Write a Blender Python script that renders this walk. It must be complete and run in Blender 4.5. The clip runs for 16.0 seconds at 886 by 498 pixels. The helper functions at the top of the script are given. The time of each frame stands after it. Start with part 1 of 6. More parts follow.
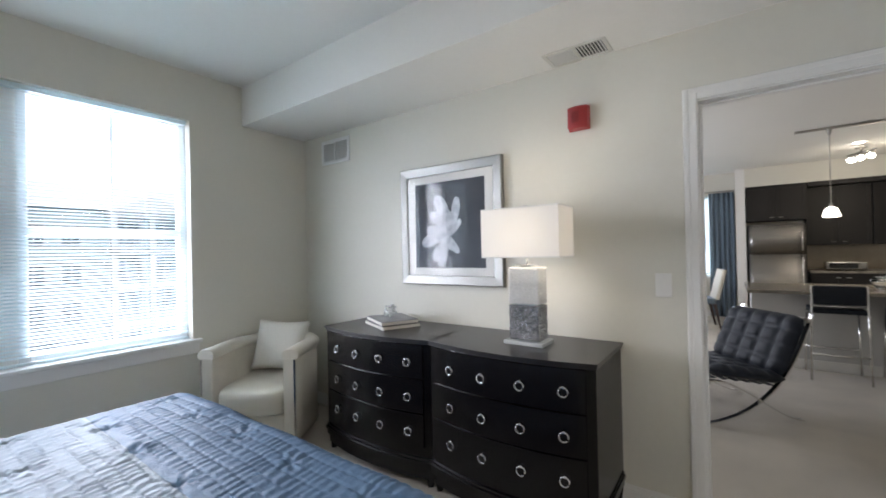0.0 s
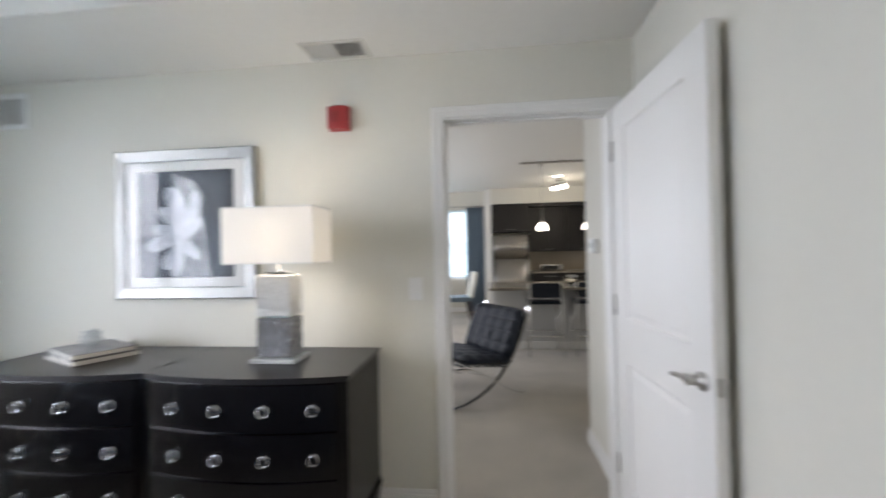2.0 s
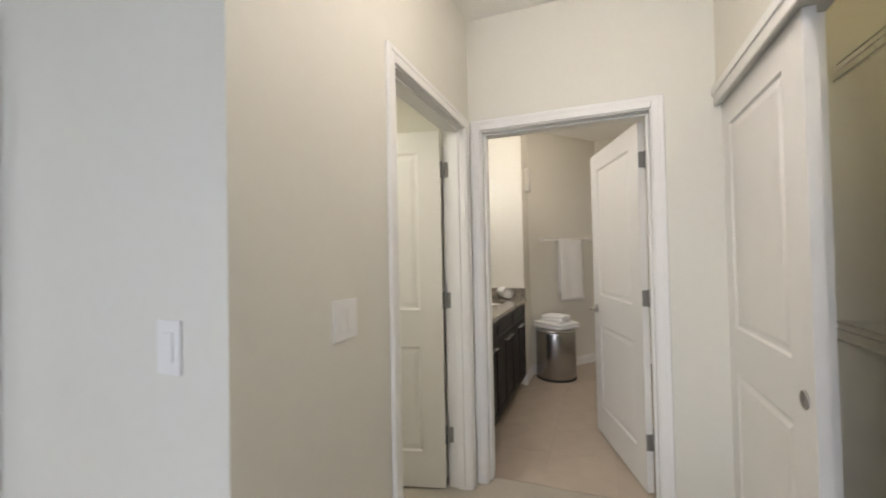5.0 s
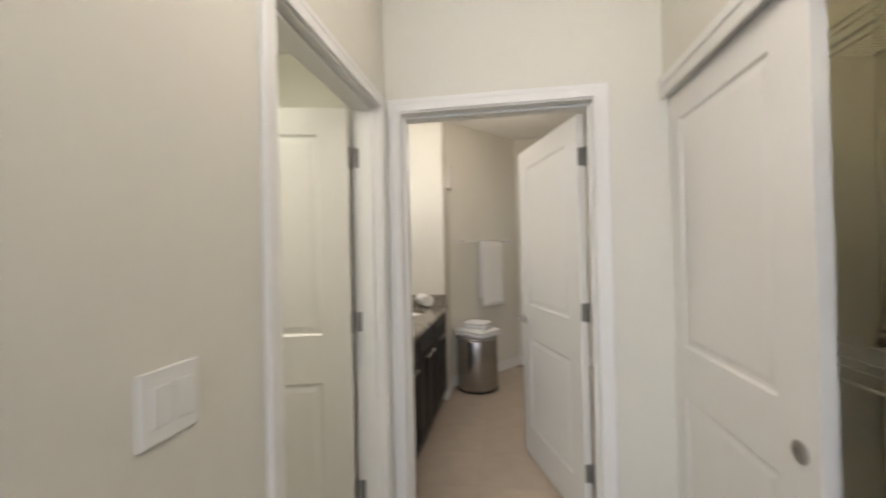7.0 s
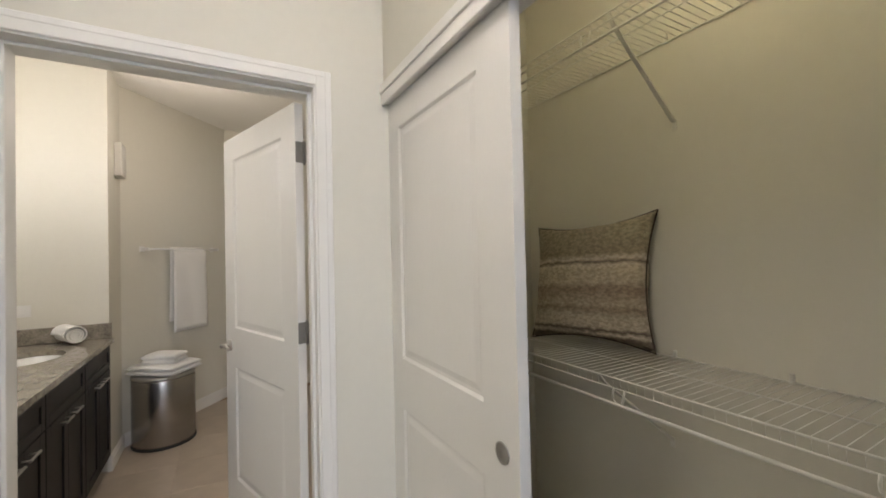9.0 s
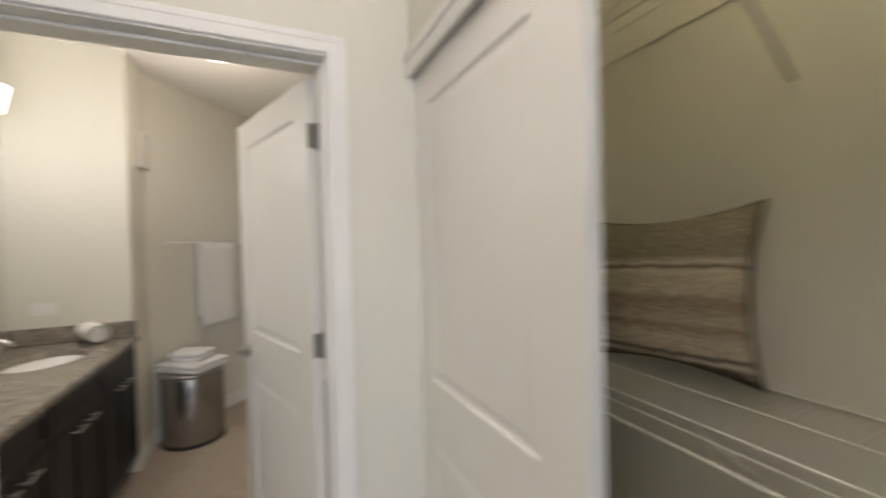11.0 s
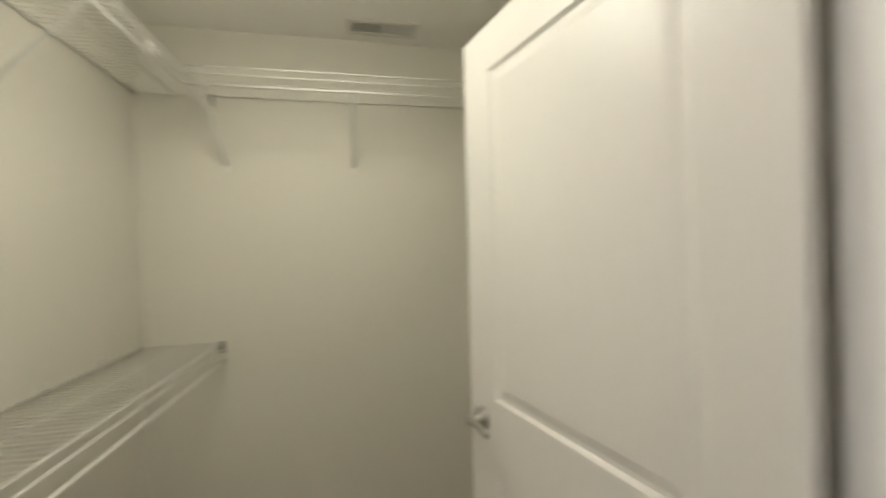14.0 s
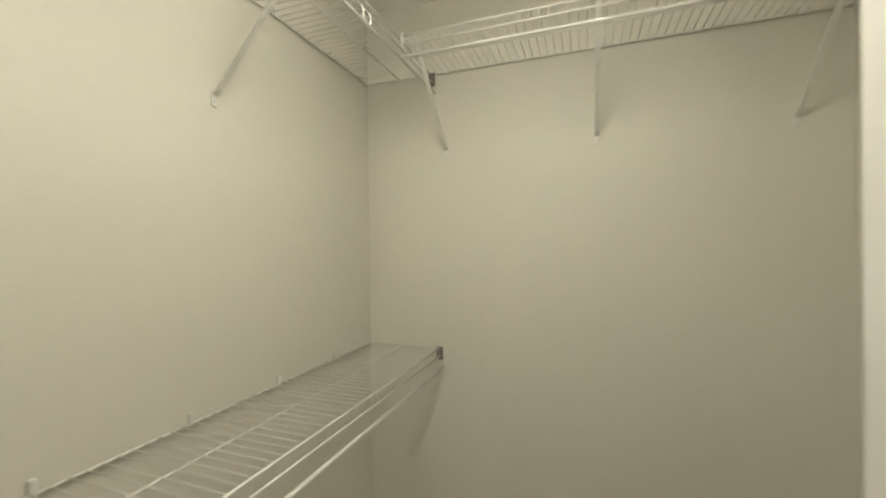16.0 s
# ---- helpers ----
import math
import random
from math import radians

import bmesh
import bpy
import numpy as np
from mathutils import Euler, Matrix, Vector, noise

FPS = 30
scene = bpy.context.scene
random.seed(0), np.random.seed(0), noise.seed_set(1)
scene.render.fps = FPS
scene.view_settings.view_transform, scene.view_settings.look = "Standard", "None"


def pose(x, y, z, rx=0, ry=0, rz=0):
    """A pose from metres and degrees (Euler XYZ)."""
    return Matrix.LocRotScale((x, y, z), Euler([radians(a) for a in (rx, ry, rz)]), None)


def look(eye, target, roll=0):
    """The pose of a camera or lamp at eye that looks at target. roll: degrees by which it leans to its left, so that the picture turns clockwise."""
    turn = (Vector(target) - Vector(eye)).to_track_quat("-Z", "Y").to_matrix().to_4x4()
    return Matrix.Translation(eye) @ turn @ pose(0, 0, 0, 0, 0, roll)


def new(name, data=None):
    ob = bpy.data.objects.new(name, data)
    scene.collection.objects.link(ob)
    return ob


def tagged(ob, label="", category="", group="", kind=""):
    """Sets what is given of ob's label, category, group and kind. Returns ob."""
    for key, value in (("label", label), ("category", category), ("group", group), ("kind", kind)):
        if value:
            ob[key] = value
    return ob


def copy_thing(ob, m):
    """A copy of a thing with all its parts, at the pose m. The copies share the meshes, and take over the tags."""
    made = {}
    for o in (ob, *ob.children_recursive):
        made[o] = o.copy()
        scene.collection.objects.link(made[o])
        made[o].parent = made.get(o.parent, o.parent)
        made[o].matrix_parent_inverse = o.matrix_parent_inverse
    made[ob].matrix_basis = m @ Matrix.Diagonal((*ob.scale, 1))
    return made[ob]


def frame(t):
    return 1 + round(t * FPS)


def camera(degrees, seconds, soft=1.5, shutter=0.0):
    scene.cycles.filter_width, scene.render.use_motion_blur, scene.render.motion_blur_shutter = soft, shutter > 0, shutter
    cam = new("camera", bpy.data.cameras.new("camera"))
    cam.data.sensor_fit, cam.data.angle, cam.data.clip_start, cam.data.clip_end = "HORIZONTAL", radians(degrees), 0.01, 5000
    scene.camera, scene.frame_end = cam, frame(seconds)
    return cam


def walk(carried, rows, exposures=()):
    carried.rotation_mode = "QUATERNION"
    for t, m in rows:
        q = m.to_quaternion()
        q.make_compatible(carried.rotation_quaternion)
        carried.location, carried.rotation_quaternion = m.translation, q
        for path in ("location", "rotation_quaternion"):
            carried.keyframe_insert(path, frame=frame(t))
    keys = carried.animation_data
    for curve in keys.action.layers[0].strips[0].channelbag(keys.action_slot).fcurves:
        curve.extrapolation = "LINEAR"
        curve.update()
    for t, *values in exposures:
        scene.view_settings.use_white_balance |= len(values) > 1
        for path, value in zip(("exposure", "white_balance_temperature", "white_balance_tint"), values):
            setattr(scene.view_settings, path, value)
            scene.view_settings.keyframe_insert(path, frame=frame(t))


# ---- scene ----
cam = camera(95.7, 16.0, 1.7, 0.9)
PATH = [
    (0, (0.001, 0.265, 1.341), (-1.171, 1.885, 1.354), -1.2),
    (0.5, (0.014, 0.297, 1.338), (-1.086, 1.967, 1.344), -1.1),
    (1, (0.023, 0.379, 1.319), (-0.92, 2.143, 1.326), -1.2),
    (1.5, (0.064, 0.451, 1.332), (-0.576, 2.345, 1.345), -1.2),
    (2, (0.094, 0.451, 1.335), (-0.125, 2.439, 1.355), -1.2),
    (2.5, (0.101, 0.427, 1.334), (0.344, 2.412, 1.356), -1.2),
    (3, (0.118, 0.367, 1.325), (0.822, 2.239, 1.348), -1.5),
    (3.5, (0.147, 0.276, 1.311), (1.247, 1.946, 1.339), -1.4),
    (4, (0.183, 0.201, 1.309), (1.624, 1.588, 1.33), -1.5),
    (4.5, (0.192, 0.183, 1.312), (1.966, 1.105, 1.33), -1.4),
    (6.8, (0.611, 0.266, 1.343), (2.56, 0.713, 1.385), -1.2),
    (7, (0.646, 0.321, 1.374), (2.622, 0.635, 1.387), -1.3),
    (7.5, (0.77, 0.283, 1.366), (2.77, 0.272, 1.387), -1.5),
    (8, (0.842, 0.252, 1.413), (2.79, -0.201, 1.426), -1.4),
    (8.5, (0.905, 0.256, 1.393), (2.717, -0.59, 1.422), -1.3),
    (8.7, (0.912, 0.259, 1.375), (2.662, -0.708, 1.413), -1.2),
    (10.8, (1.082, 0.109, 1.415), (2.849, -0.827, 1.382), -1.1),
    (11, (1.164, 0.126, 1.426), (2.989, -0.692, 1.394), -1.4),
    (11.5, (1.356, 0.166, 1.426), (3.317, -0.229, 1.404), -1.3),
    (12, (1.5, 0.194, 1.434), (3.484, 0.448, 1.428), -1.1),
    (12.5, (1.603, 0.315, 1.425), (3.363, 1.266, 1.406), -1.1),
    (13, (1.715, 0.483, 1.435), (3.15, 1.876, 1.41), -1.1),
    (13.5, (1.754, 0.585, 1.43), (2.786, 2.298, 1.415), -1.0),
    (14, (1.85, 0.644, 1.429), (2.251, 2.604, 1.427), -1.4),
    (14.5, (1.871, 0.708, 1.409), (1.713, 2.701, 1.411), -1.0),
    (15, (1.861, 0.791, 1.421), (1.429, 2.744, 1.42), -0.9),
    (15.5, (1.82, 0.927, 1.439), (1.234, 2.839, 1.432), -0.7),
    (16, (1.79, 1.062, 1.434), (1.119, 2.946, 1.43), -0.6),
]
walk(cam, [(t, look(eye, target, roll)) for t, eye, target, roll in PATH],
     exposures=((0, 0.61), (2.5, 0.74), (3.5, 0.73), (4.5, 0.66), (7.5, 0.59), (11.5, 0.54), (13.0, 0.56), (14.5, 0.58), (16.0, 0.68)))

# ---- light and world ----
world = bpy.data.worlds.new("world")
world.use_nodes = True
scene.world = world
wn = world.node_tree.nodes
sky = wn.new("ShaderNodeTexSky")
sky.sky_type = "NISHITA"
sky.sun_disc = False
sky.sun_elevation = radians(48)
sky.sun_rotation = radians(100)
sky.air_density, sky.dust_density = 1.0, 3.0
wn["Background"].inputs["Strength"].default_value = 0.15
overcast = wn.new("ShaderNodeHueSaturation")
overcast.inputs["Saturation"].default_value, overcast.inputs["Value"].default_value = 0.3, 1.75
world.node_tree.links.new(sky.outputs[0], overcast.inputs["Color"])
world.node_tree.links.new(overcast.outputs[0], wn["Background"].inputs["Color"])
sun = new("sun", bpy.data.lights.new("sun", "SUN"))
sun.data.energy, sun.data.angle, sun.data.color = 0.5, radians(12), (1.0, 0.96, 0.9)
sun.matrix_world = pose(0, 0, 20, 42, 0, radians(0) + 80)


def lamp(name, kind, m, energy, color, size=0.1, size_y=None):
    data = bpy.data.lights.new(name, kind)
    data.energy, data.color = energy, color
    if kind == "AREA":
        data.shape, data.size, data.size_y = "RECTANGLE", size, size_y or size
    else:
        data.shadow_soft_size = size
    ob = new(name, data)
    ob.matrix_world = m
    return ob


DAY = (0.84, 0.865, 1.0)
WARM = (1.0, 0.87, 0.70)
SOFT = (1.0, 0.893, 0.83)
lamp("window_daylight", "AREA", pose(-3.52, 0.65, 1.54, 0, -97, 0), 108, DAY, 1.6, 1.8)
lamp("dining_daylight", "AREA", pose(-0.785, 9.72, 1.52, -90, 0, 0), 40, DAY, 1.1, 1.5)
# fill for the living room, through an added west window out of view
lamp("living_fill_daylight", "AREA", pose(-3.42, 6.0, 1.52, 0, -90, 0), 66, DAY, 1.55, 1.95)
scene.view_settings.exposure = 0.6
lamp("table_lamp_bulb", "POINT", pose(-0.892, 2.272, 1.42), 2.9, (1.0, 0.90, 0.77), 0.04)
lamp("hall_bulb", "POINT", pose(1.27, 0.15, 2.42), 10.2, SOFT, 0.12)
lamp("closet_bulb", "AREA", pose(1.66, 1.56, 2.285), 3.7, (1.0, 0.955, 0.80), 0.3)
lamp("closet_bowl_glow", "POINT", pose(1.66, 1.56, 2.20), 3.0, (1.0, 0.955, 0.80), 0.11)
lamp("bath_bulb", "POINT", pose(4.08, 0.38, 2.24), 5.2, (1.0, 0.84, 0.72), 0.10)
lamp("vanity_bulb", "POINT", pose(3.72, 1.22, 2.06), 3.2, (0.99, 0.945, 0.94), 0.05)
lamp("vanity_bulb", "POINT", pose(3.40, 1.22, 2.06), 2.9, (0.99, 0.945, 0.94), 0.05)
# unseen lamp, added to brighten the upper hall closet
lamp("hall_closet_fill_light", "POINT", pose(1.45, -0.62, 2.56), 2.9, (1.0, 0.85, 0.54), 0.06)
lamp("kitchen_bulb", "POINT", pose(1.55, 8.2, 2.20), 5.5, WARM, 0.08)
lamp("pendant_bulb", "POINT", pose(0.935, 6.7, 1.60), 4, WARM, 0.03)
lamp("pendant_bulb", "POINT", pose(1.62, 6.7, 1.60), 4, WARM, 0.03)

# ---- materials ----


def material(name, color, rough=0.6, metal=0.0, scale=8.0, vary=0.06, bump=0.0, bump_scale=200.0, second=None, mix_scale=1.2, coat=0.0, stretch=(1, 1, 1), spec=0.5, sheen=0.0):
    m = bpy.data.materials.new(name)
    m.use_nodes = True
    nt = m.node_tree
    n, l = nt.nodes, nt.links
    b = n["Principled BSDF"]
    b.inputs["Roughness"].default_value = rough
    b.inputs["Metallic"].default_value = metal
    b.inputs["Coat Weight"].default_value = coat
    b.inputs["Coat Roughness"].default_value = 0.12
    b.inputs["Specular IOR Level"].default_value = spec
    b.inputs["Sheen Weight"].default_value = sheen
    tc = n.new("ShaderNodeTexCoord")
    mp = n.new("ShaderNodeMapping")
    mp.inputs["Scale"].default_value = stretch
    l.new(tc.outputs["Object"], mp.inputs["Vector"])
    big = n.new("ShaderNodeTexNoise")
    big.inputs["Scale"].default_value = mix_scale
    big.inputs["Detail"].default_value = 3
    l.new(mp.outputs[0], big.inputs["Vector"])
    fine = n.new("ShaderNodeTexNoise")
    fine.inputs["Scale"].default_value = scale
    fine.inputs["Detail"].default_value = 5
    l.new(mp.outputs[0], fine.inputs["Vector"])
    add = n.new("ShaderNodeMath")
    add.operation = "ADD"
    l.new(big.outputs["Fac"], add.inputs[0])
    l.new(fine.outputs["Fac"], add.inputs[1])
    ramp = n.new("ShaderNodeMapRange")
    ramp.inputs["From Min"].default_value, ramp.inputs["From Max"].default_value = 0.6, 1.4
    l.new(add.outputs[0], ramp.inputs["Value"])
    mix = n.new("ShaderNodeMix")
    mix.data_type = "RGBA"
    c2 = second or tuple(c * (1 - vary * 2) for c in color)
    mix.inputs["A"].default_value = (*c2, 1)
    mix.inputs["B"].default_value = (*color, 1) if second else (*(min(1, c * (1 + vary)) for c in color), 1)
    l.new(ramp.outputs[0], mix.inputs["Factor"])
    l.new(mix.outputs["Result"], b.inputs["Base Color"])
    if bump:
        bn = n.new("ShaderNodeTexNoise")
        bn.inputs["Scale"].default_value = bump_scale
        bn.inputs["Detail"].default_value = 4
        l.new(mp.outputs[0], bn.inputs["Vector"])
        bp = n.new("ShaderNodeBump")
        bp.inputs["Strength"].default_value = bump
        bp.inputs["Distance"].default_value = 0.004
        l.new(bn.outputs["Fac"], bp.inputs["Height"])
        l.new(bp.outputs[0], b.inputs["Normal"])
    return m


def glow(name, color, strength):
    m = bpy.data.materials.new(name)
    m.use_nodes = True
    b = m.node_tree.nodes["Principled BSDF"]
    b.inputs["Base Color"].default_value = (0.9, 0.88, 0.84, 1)
    b.inputs["Emission Color"].default_value = (*color, 1)
    b.inputs["Emission Strength"].default_value = strength
    return m


def glass(name, color=(1, 1, 1), rough=0.0):
    m = bpy.data.materials.new(name)
    m.use_nodes = True
    b = m.node_tree.nodes["Principled BSDF"]
    b.inputs["Base Color"].default_value = (*color, 1)
    b.inputs["Roughness"].default_value = rough
    b.inputs["Transmission Weight"].default_value = 1.0
    b.inputs["IOR"].default_value = 1.45
    return m


def pane_glass(name, gloss=0.06):
    """Thin clear glass: sees straight through, with a glossy coat."""
    m = bpy.data.materials.new(name)
    m.use_nodes = True
    nt = m.node_tree
    nt.nodes.remove(nt.nodes["Principled BSDF"])
    t = nt.nodes.new("ShaderNodeBsdfTransparent")
    g = nt.nodes.new("ShaderNodeBsdfGlossy")
    g.inputs["Roughness"].default_value = 0.01
    lw = nt.nodes.new("ShaderNodeLayerWeight")
    lw.inputs["Blend"].default_value = 0.5
    fr = nt.nodes.new("ShaderNodeMath")
    fr.operation = "POWER"
    fr.inputs[1].default_value = 5.0
    nt.links.new(lw.outputs["Facing"], fr.inputs[0])
    sc = nt.nodes.new("ShaderNodeMath")
    sc.operation = "MULTIPLY_ADD"
    sc.inputs[1].default_value, sc.inputs[2].default_value = 0.8, gloss
    mx = nt.nodes.new("ShaderNodeMixShader")
    nt.links.new(fr.outputs[0], sc.inputs[0])
    nt.links.new(sc.outputs[0], mx.inputs[0])
    nt.links.new(t.outputs[0], mx.inputs[1])
    nt.links.new(g.outputs[0], mx.inputs[2])
    nt.links.new(mx.outputs[0], nt.nodes["Material Output"].inputs["Surface"])
    return m


M_WALL = material("wall_paint", (0.70, 0.68, 0.602), 0.62, scale=30, vary=0.012, bump=0.12, bump_scale=260)
M_CEIL = material("ceiling_paint", (0.85, 0.835, 0.79), 0.8, scale=40, vary=0.012, bump=0.15, bump_scale=300)
M_TRIM = material("white_trim_paint", (0.80, 0.79, 0.76), 0.48, scale=12, spec=0.35, vary=0.012, bump=0.03, bump_scale=120)
M_DOOR = material("white_door_paint", (0.78, 0.765, 0.73), 0.36, scale=60, vary=0.012, bump=0.12, bump_scale=240, stretch=(3, 3, 0.4))
M_CARPET = material("carpet_pile", (0.47, 0.425, 0.35), 0.95, scale=260, vary=0.16, bump=0.9, bump_scale=420, mix_scale=2.2, spec=0.1, sheen=0.3)
M_TILE = material("floor_tile_beige", (0.47, 0.395, 0.315), 0.35, scale=9, vary=0.07, bump=0.05, bump_scale=30)
M_GROUT = material("grout", (0.40, 0.31, 0.235), 0.9, scale=60, vary=0.06)
M_BLACK = material("dark_espresso_lacquer", (0.0045, 0.0038, 0.0042), 0.24, scale=14, vary=0.25, bump=0.02, bump_scale=60, stretch=(1, 1, 6), spec=0.45)
M_BLACKTOP = material("dark_espresso_top", (0.011, 0.0095, 0.010), 0.36, scale=30, vary=0.25, bump=0.02, bump_scale=90, stretch=(1, 8, 1), coat=0.3)
M_ESP = material("espresso_cabinet_wood", (0.007, 0.005, 0.0045), 0.5, scale=20, vary=0.3, bump=0.04, bump_scale=60, stretch=(5, 5, 0.8))
M_CHROME = material("polished_chrome", (0.78, 0.78, 0.78), 0.12, 1.0, vary=0.02)
M_NICKEL = material("brushed_nickel", (0.46, 0.445, 0.42), 0.40, 1.0, scale=60, vary=0.04, bump=0.05, bump_scale=400)
# hinge metal; its dark tone also paints the shade on shelf end clips
M_HINGE_CLIP_SHADE = material("dull_nickel_and_clip_shade", (0.27, 0.26, 0.24), 0.5, 0.45, scale=60, vary=0.05)
M_STEEL = material("brushed_stainless_steel", (0.40, 0.385, 0.37), 0.27, 1.0, scale=40, vary=0.05, bump=0.06, bump_scale=160, stretch=(1, 1, 14))
M_FRIDGE = material("vertical_sheen_steel", (0.31, 0.295, 0.28), 0.24, 1.0, scale=40, vary=0.04, bump=0.35, bump_scale=60, stretch=(0.4, 0.4, 16))
M_SILVER = material("brushed_silver_leaf", (0.31, 0.305, 0.29), 0.44, 1.0, scale=50, vary=0.08, bump=0.1, bump_scale=200, stretch=(1, 1, 6))
M_PLATE = material("ivory_plate_plastic", (0.79, 0.78, 0.75), 0.4, scale=20, vary=0.01)
M_WHITE = material("white_plastic", (0.80, 0.80, 0.78), 0.35, scale=20, vary=0.01)
M_WIRE = material("white_vinyl_wire", (0.74, 0.73, 0.68), 0.35, scale=20, vary=0.02)
M_LEATHER_W = material("cream_leather", (0.66, 0.62, 0.53), 0.42, scale=18, vary=0.03, bump=0.25, bump_scale=260)
M_LEATHER_B = material("black_leather", (0.009, 0.014, 0.025), 0.58, spec=0.35, scale=18, vary=0.15, bump=0.25, bump_scale=200)
M_LINEN_W = material("cream_cushion_cloth", (0.66, 0.64, 0.57), 0.85, scale=90, vary=0.04, bump=0.35, bump_scale=600)
M_BLUE = material("slate_blue_satin", (0.092, 0.168, 0.275), 0.58, scale=30, vary=0.06, bump=0.35, bump_scale=120)
M_SILK = material("silver_grey_satin", (0.29, 0.355, 0.42), 0.6, scale=30, vary=0.05, bump=0.35, bump_scale=120)
M_TOWEL = material("white_terry", (0.87, 0.86, 0.83), 0.95, scale=200, vary=0.03, bump=0.8, bump_scale=500, sheen=0.3)
M_RED = material("red_plastic", (0.36, 0.035, 0.035), 0.42, scale=12, vary=0.05)
M_MIRROR = material("mirror_silver", (0.88, 0.89, 0.88), 0.015, 1.0, vary=0.0)
M_GRANITE = material("speckled_granite", (0.40, 0.365, 0.30), 0.2, scale=90, second=(0.10, 0.085, 0.065), mix_scale=18, coat=0.3)
M_PORC = material("white_porcelain", (0.85, 0.85, 0.83), 0.12, vary=0.01, coat=0.5)
M_CURTAIN = material("slate_blue_curtain", (0.15, 0.20, 0.25), 0.8, scale=60, vary=0.08, bump=0.3, bump_scale=300)
M_DARK = material("dark_void", (0.02, 0.02, 0.018), 0.8, vary=0.1)
M_PAPER = material("mat_board", (0.80, 0.79, 0.76), 0.8, scale=40, vary=0.01)
M_PAGES = material("page_edges", (0.70, 0.68, 0.62), 0.9, scale=300, vary=0.08, stretch=(0.1, 0.1, 6))
M_COVER = material("book_cover", (0.10, 0.09, 0.085), 0.35, scale=20, vary=0.2)
M_COVER2 = material("pale_book_cover", (0.26, 0.26, 0.27), 0.35, scale=9, vary=0.3)
M_SHADE = glow("linen_lampshade", (1.0, 0.90, 0.78), 0.09)
_n, _l = M_SHADE.node_tree.nodes, M_SHADE.node_tree.links
_tr, _mx = _n.new("ShaderNodeBsdfTranslucent"), _n.new("ShaderNodeMixShader")
_tr.inputs["Color"].default_value = (0.95, 0.90, 0.82, 1)
_mx.inputs[0].default_value = 0.17
_l.new(_n["Principled BSDF"].outputs[0], _mx.inputs[1])
_l.new(_tr.outputs[0], _mx.inputs[2])
_l.new(_mx.outputs[0], _n["Material Output"].inputs["Surface"])
M_GLOBE = glow("lit_frosted_glass", (1.0, 0.90, 0.80), 3.0)
M_LENS = glow("lit_lamp_lens", (1.0, 0.92, 0.80), 11.0)
M_GLASS = glass("clear_crystal")
M_ACRYL = glass("milky_crystal", (0.93, 0.96, 0.95), 0.08)
M_ACRYL.node_tree.nodes["Principled BSDF"].inputs["Transmission Weight"].default_value = 0.55
M_VENT = material("cream_vent_enamel", (0.68, 0.665, 0.61), 0.45, vary=0.01)
M_PANE = pane_glass("window_glass", 0.02)
M_PICGLASS = pane_glass("picture_glass", 0.019)
M_CLAY_DARK = material("dark_mirrored_mosaic", (0.55, 0.55, 0.56), 0.18, 0.85, scale=200, second=(0.06, 0.06, 0.07), mix_scale=110, bump=0.5, bump_scale=260)
M_CLAY = material("mirrored_mosaic", (0.84, 0.83, 0.80), 0.32, 0.6, scale=160, second=(0.58, 0.57, 0.55), mix_scale=110, bump=0.5, bump_scale=240)
M_FRAMEV = material("vinyl_window_frame", (0.72, 0.74, 0.75), 0.4, vary=0.01)
# grey puts the backlit look of the white bar into its colour
M_BAR_BACKLIT = material("backlit_glazing_bar", (0.30, 0.31, 0.31), 0.5, vary=0.02)
M_BLIND = material("white_blind_slat", (0.74, 0.80, 0.82), 0.5, vary=0.01)
_n, _l = M_BLIND.node_tree.nodes, M_BLIND.node_tree.links
_tr, _mx = _n.new("ShaderNodeBsdfTranslucent"), _n.new("ShaderNodeMixShader")
_tr.inputs["Color"].default_value = (0.76, 0.88, 0.90, 1)
_mx.inputs[0].default_value = 0.38
_l.new(_n["Principled BSDF"].outputs[0], _mx.inputs[1])
_l.new(_tr.outputs[0], _mx.inputs[2])
_l.new(_mx.outputs[0], _n["Material Output"].inputs["Surface"])
M_SPLASH = material("tile_backsplash", (0.33, 0.28, 0.21), 0.3, scale=10, vary=0.08)
M_BARWOOD = material("dark_walnut", (0.04, 0.022, 0.014), 0.4, scale=30, vary=0.2)
M_ISLAND = material("island_grey_paint", (0.58, 0.575, 0.56), 0.5, scale=20, vary=0.02)
M_SIDING = material("pale_siding", (0.20, 0.25, 0.26), 0.7, scale=4, vary=0.06)
M_SIDEWHITE = material("white_exterior_trim", (0.27, 0.28, 0.28), 0.6, scale=4, vary=0.03)
M_ROOFING = material("grey_shingle", (0.34, 0.36, 0.38), 0.9, scale=6, vary=0.12)
M_EXTGLASS = material("dark_exterior_glass", (0.06, 0.08, 0.09), 0.25, vary=0.1)
M_GROUND = material("ground_asphalt", (0.16, 0.17, 0.15), 0.9, scale=0.4, vary=0.2)


